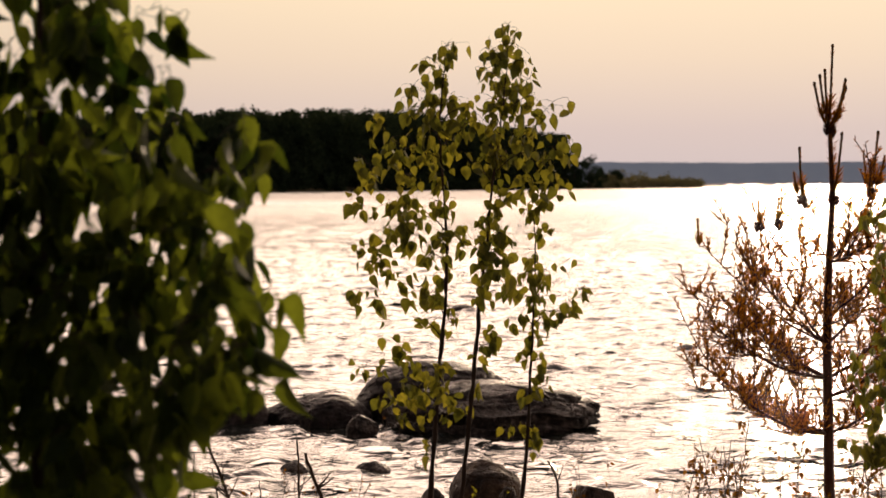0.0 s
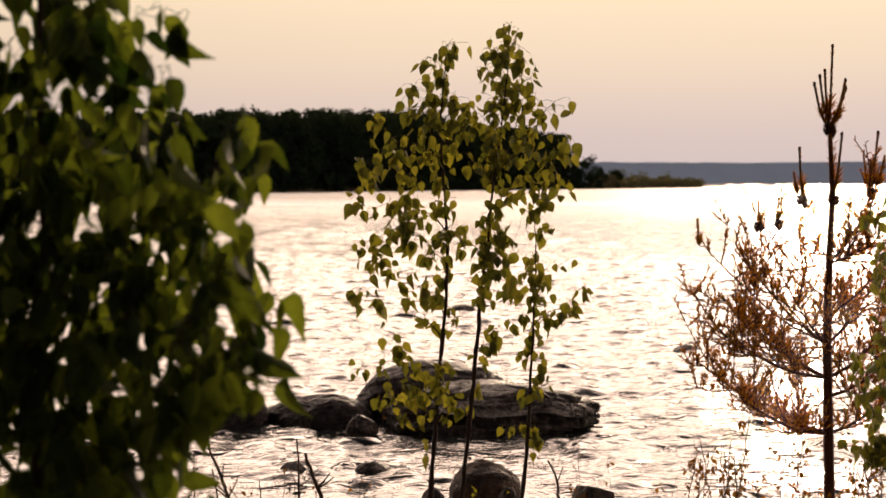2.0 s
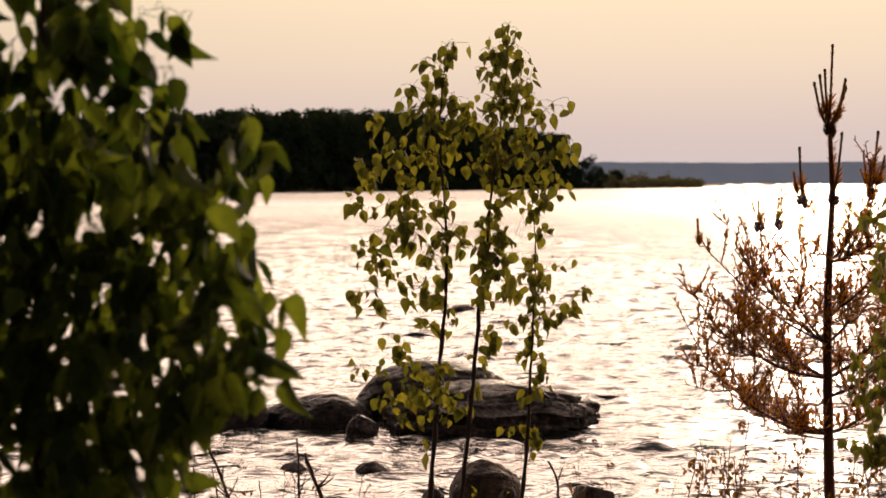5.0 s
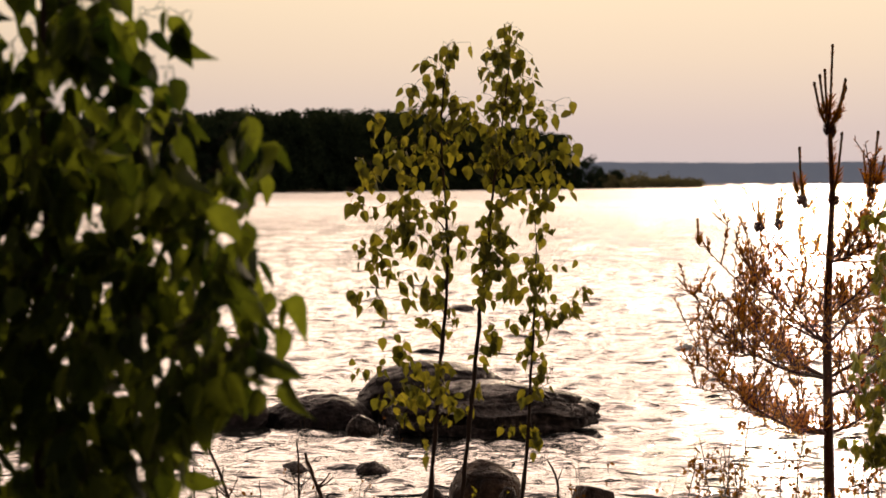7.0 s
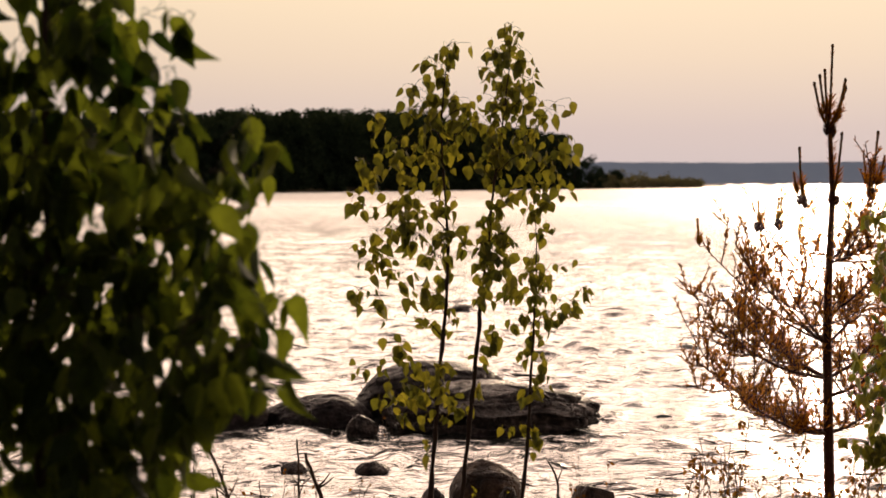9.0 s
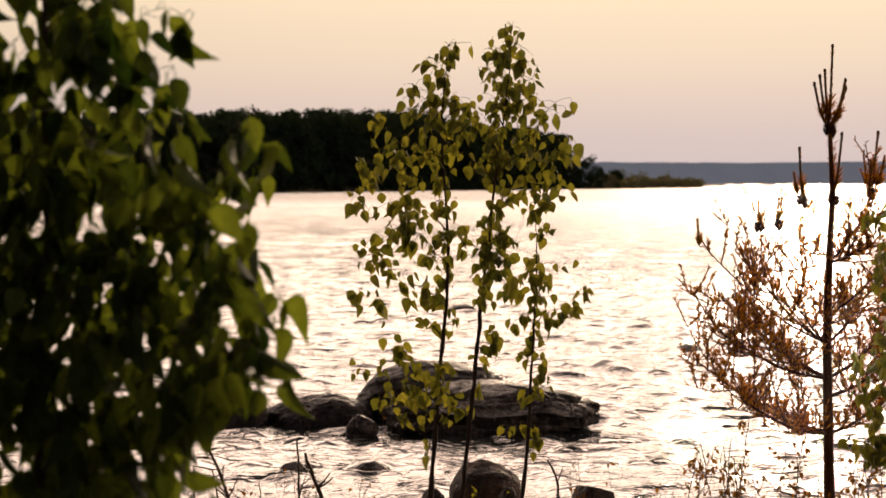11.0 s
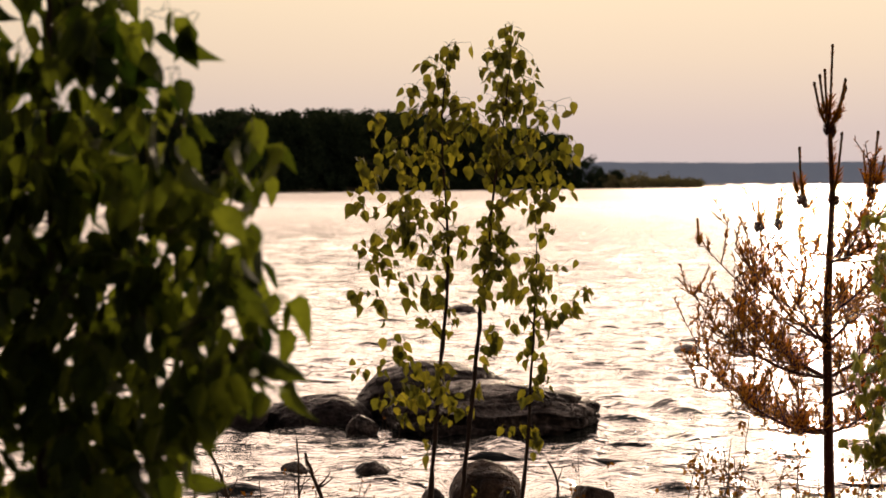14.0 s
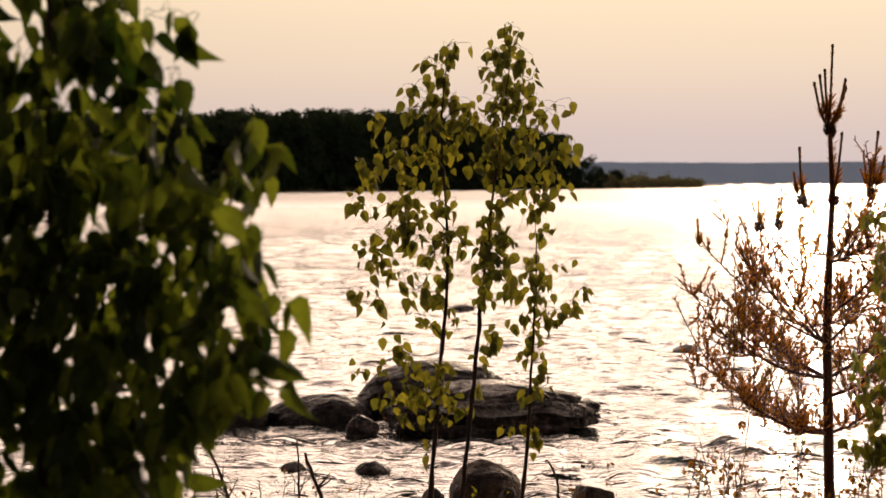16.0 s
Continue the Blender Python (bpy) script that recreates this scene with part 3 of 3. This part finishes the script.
MIDDLE = [(-0.269, 1.281, 3), (-0.234, 1.246, 3), (-0.201, 1.225, 3), (-0.136, 1.246, 5), (-0.112, 1.197, 5), (-0.023, 1.252, 6), (-0.075, 1.225, 4), (-0.234, 1.148, 3),
          (-0.198, 1.165, 3), (-0.149, 1.168, 6), (-0.079, 1.160, 5), (-0.201, 1.074, 5), (-0.161, 1.054, 4), (-0.117, 1.019, 5), (-0.253, 1.006, 3), (-0.198, 0.973, 3),
          (-0.003, 1.168, 6), (-0.036, 1.103, 5), (0.010, 1.051, 4), (-0.052, 0.986, 4), (-0.015, 0.965, 3), (-0.088, 0.916, 2), (0.031, 0.905, 3)]
FOOT = [(-0.136, 0.840, 5), (-0.234, 0.782, 4), (-0.096, 0.795, 5), (-0.023, 0.779, 4), (-0.164, 0.697, 4), (-0.104, 0.730, 6), (-0.063, 0.714, 5), (0.002, 0.730, 4),
          (-0.188, 0.673, 2), (-0.055, 0.571, 2), (0.026, 0.657, 5), (0.075, 0.649, 2), (-0.128, 0.641, 3)]
birch_a = birch(random.Random(21), "slender young birch with yellow-green leaves, leafy to its foot", (-0.042, 5.1, 0.29), STEM, CROWN + MIDDLE + FOOT, 0.0076, 0.16, LEAVES)
STEM = [(0.042, 0.294), (0.071, 0.578), (0.091, 0.789), (0.110, 0.984), (0.127, 1.130), (0.139, 1.276), (0.162, 1.438), (0.180, 1.600), (0.187, 1.750)]
CROWN = [(0.180, 1.755, 3), (0.196, 1.700, 6), (0.120, 1.687, 5), (0.104, 1.630, 3), (0.156, 1.646, 6), (0.229, 1.658, 4), (0.253, 1.606, 4), (0.180, 1.606, 4),
          (0.201, 1.554, 6), (0.140, 1.546, 6), (0.253, 1.554, 5), (0.115, 1.484, 3), (0.152, 1.489, 4), (0.324, 1.541, 4), (0.289, 1.509, 3), (0.212, 1.473, 5),
          (0.269, 1.460, 5), (0.360, 1.440, 3), (0.331, 1.408, 4), (0.185, 1.395, 8), (0.136, 1.408, 6), (0.078, 1.366, 3), (0.140, 1.330, 5)]
MIDDLE = [(0.253, 1.395, 6), (0.302, 1.376, 4), (0.326, 1.327, 5), (0.253, 1.317, 5), (0.196, 1.285, 5), (0.298, 1.262, 4), (0.152, 1.239, 4), (0.120, 1.197, 5),
          (0.253, 1.249, 2), (0.164, 1.160, 9), (0.156, 1.095, 8), (0.172, 1.038, 6), (0.115, 1.006, 4), (0.201, 1.135, 4), (0.140, 0.892, 3), (0.133, 0.843, 4),
          (0.062, 1.132, 3), (0.034, 1.184, 3), (0.099, 1.135, 4), (0.107, 0.730, 2)]
birch_b = birch(random.Random(22), "tallest young birch, slim, with yellow-green hanging leaves", (0.042, 5.1, 0.29), STEM, CROWN + MIDDLE, 0.0074, 0.16, LEAVES)
STEM = [(0.221, 0.294), (0.243, 0.562), (0.253, 0.757), (0.260, 0.919), (0.266, 1.097), (0.261, 1.203)]
CROWN = [(0.277, 1.168, 3), (0.269, 1.106, 2), (0.240, 1.054, 6), (0.302, 1.051, 5), (0.347, 1.067, 2), (0.212, 1.002, 5), (0.277, 0.981, 6), (0.221, 0.921, 5),
          (0.305, 0.925, 5), (0.337, 0.941, 3), (0.407, 1.009, 4), (0.358, 0.933, 3), (0.261, 0.868, 3), (0.281, 0.795, 4), (0.298, 0.762, 3), (0.253, 0.714, 3),
          (0.310, 0.722, 2), (0.234, 0.608, 3), (0.277, 0.568, 3), (0.253, 0.824, 3), (0.375, 0.965, 2), (0.269, 1.217, 2), (0.196, 0.600, 2)]
birch_c = birch(random.Random(23), "shortest young birch, bushy in the middle, thin-stemmed", (0.22, 5.1, 0.29), STEM, CROWN, 0.0065, 0.12, LEAVES[:5])

# the near birch, shade put into its leaf colour: how far its crown reaches at each height, and the openings in it
REACH = ((0.879, 0.916, 0.953, 0.982, 1.011, 1.040, 1.092, 1.128, 1.172, 1.209, 1.245, 1.296, 1.326, 1.362, 1.384, 1.402, 1.428, 1.494, 1.538),
         (-0.398, -0.339, -0.317, -0.292, -0.270, -0.233, -0.222, -0.214, -0.225, -0.244, -0.270, -0.282, -0.281, -0.285, -0.321, -0.354, -0.411, -0.416, -0.416))
OPENINGS = [(-0.504, 1.519, 0.015), (-0.559, 1.483, 0.015), (-0.489, 1.479, 0.013), (-0.559, 1.454, 0.012), (-0.511, 1.435, 0.015), (-0.467, 1.437, 0.013), (-0.407, 1.446, 0.019), (-0.402, 1.280, 0.015), (-0.541, 1.249, 0.013), (-0.339, 1.249, 0.013), (-0.325, 1.119, 0.015), (-0.369, 1.040, 0.010), (-0.464, 1.020, 0.009), (-0.402, 0.967, 0.015), (-0.537, 0.932, 0.013)]
TIPS = [(-0.365, 1.528, 3), (-0.382, 1.491, 3), (-0.339, 1.517, 2), (-0.341, 1.447, 3), (-0.241, 1.381, 3), (-0.265, 1.381, 3), (-0.272, 1.312, 2), (-0.204, 1.162, 3),
          (-0.221, 1.092, 3), (-0.231, 1.063, 2), (-0.299, 0.946, 3), (-0.354, 0.968, 5),
          (-0.427, 1.542, 4), (-0.443, 1.513, 5), (-0.417, 1.498, 3), (-0.467, 1.528, 5), (-0.431, 1.564, 4), (-0.435, 1.469, 4), (-0.252, 1.129, 5), (-0.241, 1.158, 5), (-0.259, 1.092, 5), (-0.272, 1.056, 5)]
STEM = [(-0.535, 0.338), (-0.530, 0.660), (-0.525, 0.953), (-0.521, 1.245), (-0.518, 1.494), (-0.515, 1.720)]


def crown_sprays(rng, reach, openings, z0, z1, west, step):
    """Sprays spread through a crown, thinner towards its top, with the light let in where boughs part."""
    out, z = [], z0
    while z < z1:
        rim = float(np.interp(z, reach[0], reach[1]))
        x = rim - 0.022
        while x > west:
            q = (x + rng.gauss(0, 0.3) * step - 0.006, z + rng.gauss(0, 0.3) * step)
            shut = all(math.hypot(q[0] - a, q[1] - 0.035 - c) > r for a, c, r in openings)
            if shut and q[0] < rim + 0.004 and rng.random() < (1.0 if z < 1.05 or (z < 1.25 and x < -0.42) else 0.97 if z < 1.38 else 0.7 if x > -0.48 else 0.5):
                out.append((q[0], q[1] + 0.03, rng.randint(5, 7) if z < 1.25 and x < -0.34 else rng.randint(4, 6)))
            x -= step * rng.uniform(0.8, 1.2)
        z += step * 0.86
    return out


rng = random.Random(43)
birch_near = birch(random.Random(24), "dense birch close by, its leaves coloured dark for shade, its branches drooping", (-0.535, 2.3, 0.34), STEM,
                   TIPS + crown_sprays(rng, REACH, OPENINGS, 0.80, 1.72, -0.86, 0.040), 0.012, 0.2, SHADED_LEAVES, loose=0.015, fullness=1.3)

# the birch at the edge of the view
STEM = [(1.230, 0.371), (1.238, 0.751), (1.230, 1.044), (1.216, 1.293)]
CROWN = [(1.091, 0.864, 6), (1.128, 0.835, 6), (1.084, 0.806, 5), (1.121, 0.776, 5), (1.135, 0.908, 4), (1.091, 0.630, 4), (1.128, 0.645, 5), (1.070, 0.615, 3),
          (1.135, 0.586, 4), (1.113, 0.732, 4), (1.135, 1.274, 3), (1.124, 1.215, 4), (1.135, 1.157, 4), (1.113, 1.113, 3), (1.138, 1.069, 4), (1.077, 1.054, 2),
          (1.143, 0.981, 4), (1.179, 0.864, 6), (1.194, 1.069, 6), (1.187, 0.703, 6), (1.179, 1.245, 5), (1.194, 0.601, 5), (1.106, 0.689, 3)]
birch_edge = birch(random.Random(25), "young birch with bright green leaves beside the pine", (1.231, 4.6, 0.30), STEM, CROWN, 0.009, 0.12, LEAVES)


# ---- pine ----
def needles(verts, faces, rng, path, count, t0, size, thick=0.0009, flare=1.0):
    """Needles in pairs round a shoot, pointing forward along it."""
    for _ in range(count):
        t = rng.uniform(t0, 1.0)
        q = along(path, t)
        d = (along(path, min(1, t + 0.05)) - along(path, max(0, t - 0.05))).normalized()
        side = Vector((rng.gauss(0, 1), rng.gauss(0, 1), rng.gauss(0, 1)))
        side = (side - d * side.dot(d)).normalized()
        way = (d * rng.uniform(0.5, 1.0) + side * rng.uniform(0.5, 0.9) * flare).normalized() * size * rng.uniform(0.7, 1.1)
        w = way.cross(Vector((0.3, 1, 0.2))).normalized() * thick
        k = len(verts)
        verts += [q - w, q + w, q + way * 0.6 + w * 0.8 + Vector((0, 0, 0.001)), q + way, q + way * 0.6 - w * 0.8]
        faces.append((k, k + 1, k + 2, k + 3, k + 4))


def cone(bm, at, rng):
    """A small woody cone of overlapping scales."""
    for i in range(26):
        t = i / 25
        a = i * 2.4
        r = 0.0075 * math.sin(math.pi * (0.15 + 0.8 * t)) + 0.001
        q = at + Vector((r * math.cos(a), r * math.sin(a), -0.028 * t))
        o = Vector((math.cos(a), math.sin(a), 0.5)) * 0.0055
        s = Vector((-math.sin(a), math.cos(a), 0)) * 0.004
        v = [bm.verts.new(c) for c in (q - o - s, q - o + s, q + o + s * 0.5, q + o - s * 0.5, q + Vector((0, 0, -0.006)))]
        for f in ((0, 1, 2, 3), (0, 4, 1), (1, 4, 2), (2, 4, 3), (3, 4, 0)):
            bm.faces.new([v[j] for j in f])


def pine(rng, label, base, stem, limbs, candles):
    tree = tagged(new("pine_tree"), label, "tree")
    bx, by, bz = base
    tree.location = base
    bm = bmesh.new()
    path = smooth_path([(x - bx, 0, z - bz) for x, z in stem], 6)
    tube(bm, path, 0.0185, 0.006, 8)
    trunk = part("trunk", bm, PINE_BARK, tree)
    verts, faces = [], []
    needles(verts, faces, rng, path[-6:], 260, 0.0, 0.034, 0.0005, 1.2)
    needles(verts, faces, rng, path[-13:-6], 200, 0.0, 0.032, 0.0006, 1.2)
    needles(verts, faces, rng, path[8:-13], 150, 0.0, 0.03, 0.0009, 1.2)
    linked("needles", mesh_of("needles", verts, faces), NEEDLE, trunk)
    wood = list(path)
    for x0, z0, x1, z1, dy, thick in limbs:
        start = min(path, key=lambda q: abs(q.z - (z0 - bz)))
        tip = Vector((x1 - bx, dy, z1 - bz))
        size = (tip - start).length
        limb = smooth_path([start, start.lerp(tip, 0.35) + Vector((0, 0, -0.07 * size)), start.lerp(tip, 0.7) + Vector((0, 0, -0.05 * size)), tip], 4)
        bm = bmesh.new()
        tube(bm, limb, 0.0060 * min(1.0, 0.3 + thick / 2), 0.0022 * min(1.0, 0.3 + thick / 2), 6)
        verts, faces = [], []
        needles(verts, faces, rng, limb, int(60 * thick), 0.25, 0.026, 0.0014)
        lines = [limb]
        wood += limb
        out = (tip - start).normalized()
        for k in range(int(13 * thick)):
            q = along(limb, rng.uniform(0.12, 0.95))
            w = (out * rng.uniform(0.1, 0.9) + Vector((rng.gauss(0, 0.5), rng.gauss(0, 0.7), rng.uniform(-0.3, 0.8)))).normalized() * rng.uniform(0.07, 0.24)
            sub = smooth_path([q, q + w * 0.5 + Vector((0, 0, -0.012)), q + w], 4)
            tube(bm, sub, 0.0024, 0.0012, 5)
            needles(verts, faces, rng, sub, 22, 0.1, 0.019, 0.0015)
            lines.append(sub)
        for k in range(int(40 * thick)):
            line = rng.choice(lines)
            q = along(line, rng.uniform(0.2, 1.0))
            w = Vector((rng.gauss(0, 0.35), rng.gauss(0, 0.4), rng.uniform(0.5, 1.2))).normalized() * rng.uniform(0.02, 0.10)
            shoot = [q, q + w * 0.5, q + w]
            tube(bm, shoot, 0.0018, 0.0012, 4)
            needles(verts, faces, rng, shoot, rng.randint(11, 18), 0.1, 0.017, 0.0016)
        ob = part("branch", bm, PINE_BARK, tree)
        linked("needles", mesh_of("needles", verts, faces), NEEDLE, ob)
    for x0, z0, x1, z1, cones in candles:
        dy = min(wood, key=lambda q: (q.x - x0 + bx) ** 2 + (q.z - z0 + bz) ** 2).y
        a, c = Vector((x0 - bx, dy + rng.uniform(-0.012, 0.012), z0 - bz)), Vector((x1 - bx, dy + rng.uniform(-0.02, 0.02), z1 - bz))
        r = 0.0036 if z1 - z0 > 0.1 else 0.0019
        bm = bmesh.new()
        shoot = smooth_path([a, a.lerp(c, 0.4) + Vector(((c.x - a.x) * 0.12, 0, -0.004)), c], 4)
        root = min(wood, key=lambda q: (q - a).length)
        if (root - a).length > 0.008:
            tube(bm, smooth_path([root, root.lerp(a, 0.5) + Vector((0, 0, -0.2 * (root - a).length)), a], 4), r * 0.8, r * 0.8, 6)
        tube(bm, shoot, r, r * 0.95, 6)
        tube(bm, [c, c + Vector((0, 0, 0.006)), c + Vector((0, 0, 0.010))], r * 1.4, r * 0.95, 6)
        ob = part("candle", bm, CANDLE, tree, "bare upright spring shoot")
        verts, faces = [], []
        needles(verts, faces, rng, shoot, 150, 0.02, 0.016, 0.0008, 0.45)
        needles(verts, faces, rng, shoot[:len(shoot) // 2 + 1], 110, 0.0, 0.032, 0.0006, 0.8)
        linked("needles", mesh_of("needles", verts, faces), NEEDLE, ob)
        for _ in range(cones):
            bm = bmesh.new()
            cone(bm, a + Vector((rng.uniform(-0.012, 0.012), rng.uniform(-0.012, 0.012), rng.uniform(-0.004, 0.012))), rng)
            part("cone", bm, PINE_BARK, tree, "brown closed cone", False)
    return tree


STEM = [(1.185, 0.209), (1.178, 0.484), (1.171, 0.811), (1.175, 1.060), (1.182, 1.266), (1.173, 1.477)]
BOUGHS = [(1.178, 0.536, 0.775, 0.759, 0.10, 2.2), (1.178, 0.539, 0.869, 0.673, -0.2, 1.8), (1.178, 0.532, 1.401, 0.673, 0.05, 1.2),
         (1.175, 0.711, 0.852, 0.957, 0.08, 1.8), (1.175, 0.704, 0.792, 0.879, -0.12, 1.5), (1.175, 0.716, 0.938, 0.931, 0.25, 1.4),
         (1.171, 0.711, 1.419, 0.896, 0.1, 1.5), (1.171, 0.816, 1.037, 0.991, -0.05, 0.7), (1.171, 0.816, 0.946, 1.051, 0.12, 0.9),
         (1.171, 0.816, 1.350, 1.034, 0.06, 0.9), (1.175, 1.061, 1.333, 1.283, 0.04, 0.7), (1.175, 1.051, 1.084, 1.254, -0.03, 0.2),
         (1.175, 0.828, 0.821, 1.103, 0.2, 0.6), (1.171, 0.931, 0.986, 1.188, 0.1, 0.2), (1.175, 1.061, 1.290, 1.120, -0.05, 1.0), (1.175, 0.896, 1.358, 1.103, -0.1, 0.9), (1.175, 0.656, 1.384, 0.811, -0.1, 1.4)]
CANDLES = [(1.171, 1.472, 1.180, 1.712, 3), (1.164, 1.477, 1.123, 1.597, 0), (1.168, 1.480, 1.140, 1.621, 0), (1.171, 1.480, 1.159, 1.638, 0),
           (1.178, 1.480, 1.218, 1.609, 1), (1.176, 1.477, 1.223, 1.587, 0), (1.185, 1.266, 1.207, 1.446, 3), (1.084, 1.257, 1.075, 1.401, 3),
           (1.072, 1.266, 1.061, 1.326, 0), (0.984, 1.171, 0.975, 1.240, 2), (1.032, 1.185, 1.036, 1.248, 2), (1.309, 1.283, 1.326, 1.451, 3),
           (1.303, 1.291, 1.285, 1.382, 1), (1.319, 1.288, 1.345, 1.377, 0), (0.809, 1.103, 0.804, 1.180, 0)]
pine_tree = pine(random.Random(31), "young pine with brown sunlit needles, cones and bare upright shoots", (1.185, 5.4, 0.21), STEM, BOUGHS, CANDLES)


# ---- twigs and weeds of the shore ----
def bare_twig(label, x0, z0, x1, z1, y, r, forks, seed, leaves=0, kind=None):
    rng = random.Random(seed)
    twig = tagged(new("twig"), label, "twig")
    z0 = min(z0, ground_height(x0, y))
    twig.location = (x0, y, z0)
    bm = bmesh.new()
    path = smooth_path([(0, 0, 0), ((x1 - x0) * 0.4 + rng.gauss(0, 0.006), 0.01, (z1 - z0) * 0.5), (x1 - x0, 0.02, z1 - z0)], 5)
    for q in path[1:]:
        q.x += rng.gauss(0, 0.0025)
    tube(bm, path, r, r * 0.55, 5)
    part("stem", bm, TWIG_BARK, twig)
    spots = []
    for _ in range(forks):
        q = along(path, rng.uniform(0.35, 0.9))
        w = Vector((rng.gauss(0, 0.6), rng.gauss(0, 0.4), rng.uniform(0.4, 1))).normalized() * rng.uniform(0.03, 0.09)
        bm = bmesh.new()
        tube(bm, smooth_path([q, q + w * 0.5 + Vector((0, 0, -0.004)), q + w], 3), r * 0.45, r * 0.2, 4)
        part("shoot", bm, TWIG_BARK, twig)
        spots.append((q, w))
    for _ in range(leaves):
        q, w = rng.choice(spots)
        leaf = new("leaf", rng.choice(kind or WEED_LEAVES))
        leaf.parent = twig
        leaf.matrix_basis = hang(rng, q + w * rng.uniform(0.3, 1.0), 70) @ Matrix.Scale(rng.uniform(0.3, 0.55), 4)
    return twig


for x0, z0, x1, z1, y, r, forks in ((-0.459, 0.492, -0.564, 0.699, 4.2, 0.006, 4), (-0.513, 0.532, -0.550, 0.619, 4.2, 0.0034, 2), (-0.410, 0.386, -0.413, 0.576, 5.0, 0.0046, 4),
                                    (-0.305, 0.322, -0.391, 0.535, 5.0, 0.008, 3), (-0.518, 0.386, -0.522, 0.456, 5.0, 0.0026, 0), (0.337, 0.349, 0.316, 0.481, 5.2, 0.0055, 1),
                                    (-0.690, 0.386, -0.706, 0.545, 5.0, 0.0025, 3)):
    bare_twig("bare brown twig standing on the shore", x0, z0, x1, z1, y, r, forks, int(abs(x1) * 1000))
rng = random.Random(77)
for i in range(26):
    x = rng.uniform(0.72, 1.32)
    bare_twig("thin leafy weed with small brown leaves on the shore", x, 0.2, x + rng.gauss(0, 0.03), rng.uniform(0.38, 0.60), 5.2 + rng.uniform(-0.3, 0.3), 0.0022, 7, 900 + i, 20)

for i, (x, z) in enumerate(((0.10, 0.40), (0.15, 0.37), (0.19, 0.42), (0.34, 0.38), (-0.02, 0.36))):
    bare_twig("small green-leaved weed among the shore stones", x, 0.2, x + 0.01, z, 5.25, 0.0015, 4, 950 + i, 9, LEAVES[:2])

rng = random.Random(78)
for i in range(9):
    x = rng.uniform(-0.56, -0.24)
    bare_twig("thin dry stem with small leaves on the shore", x, 0.2, x + rng.gauss(0, 0.05), rng.uniform(0.36, 0.50), 5.0 + rng.uniform(-0.2, 0.2), 0.0016, 5, 970 + i, 4)
for i in range(7):
    x = rng.uniform(0.36, 0.78)
    bare_twig("thin dry stem with small leaves on the shore", x, 0.2, x + rng.gauss(0, 0.03), rng.uniform(0.38, 0.55), 5.2 + rng.uniform(-0.2, 0.2), 0.0011, 4, 990 + i, 5)

# small plants that grow beside the boulders in the shallows
rng = random.Random(79)
for i, (x, y, z, n) in enumerate(((-0.735, 9.25, 0.075, 6), (-0.715, 9.25, 0.05, 5), (-0.755, 9.3, 0.055, 4), (-0.62, 9.35, 0.04, 4),
                                  (-0.285, 9.05, 0.20, 12), (-0.255, 9.02, 0.16, 12), (-0.30, 9.05, 0.13, 10), (-0.23, 9.0, 0.10, 8))):
    bare_twig("thin shallow-water plant with small leaves beside the boulders", x, -0.1, x + rng.gauss(0, 0.02), z, y, 0.0028, 6, 1010 + i, n)


def motions():
    """The wind in the birches and the waves running to the shore."""
    for sheet, (vx, vy) in ((water_a, SPEED_A), (water_b, SPEED_B)):
        z = sheet.location.z
        walk(sheet, [(t, pose(vx * t, vy * t, z)) for t in range(0, 17, 2)])
    sway_near = ((0, 0), (0.5, 11), (1, 8), (1.5, 7), (2, 0), (2.5, -1), (3, 2), (4, 2), (5.3, 5), (6.5, 7), (7, 5), (8, 8), (9, 8), (10.2, 7), (11.5, 7), (12, 10), (13, 11), (14, 14), (16, 14))
    walk(birch_near, [(t, Matrix.Translation(birch_near.location) @ pose(0, 0, 0, 0, 0.042 * s, 0)) for t, s in sway_near])
    sway = ((0, 0), (1, 0), (1.5, 2), (2, 2), (2.5, 0), (4, 0), (6.5, 2), (7.5, 4), (9, 4), (11.5, 5), (13, 5), (13.5, 3), (14, 5), (15, 5), (16, 4))
    for tree, amount in ((birch_a, 0.05), (birch_b, 0.07), (birch_c, 0.06), (birch_edge, 0.08)):
        walk(tree, [(t, Matrix.Translation(tree.location) @ pose(0, 0, 0, 0, amount * s, 0)) for t, s in sway])

    # each twig nods on its own
    for tree, amount in ((birch_near, 1.1), (birch_a, 0.7), (birch_b, 0.7), (birch_c, 0.9), (birch_edge, 0.7)):
        rng = random.Random(len(tree.children))
        for twig in tree.children:
            if not twig.name.startswith("branch") or len(twig.children) < 3:
                continue
            rows, rate, ph = [], rng.uniform(1.1, 2.0), rng.uniform(0, 6.283)
            for i in range(0, 33):
                t = i * 0.5
                nod = amount * (0.6 + 0.4 * math.sin(0.9 * t + 2 * ph)) * math.sin(rate * t + ph)
                rows.append((t, Matrix.Translation(twig.location) @ pose(0, 0, 0, 0.6 * nod, nod, 0)))
            walk(twig, rows)


motions()
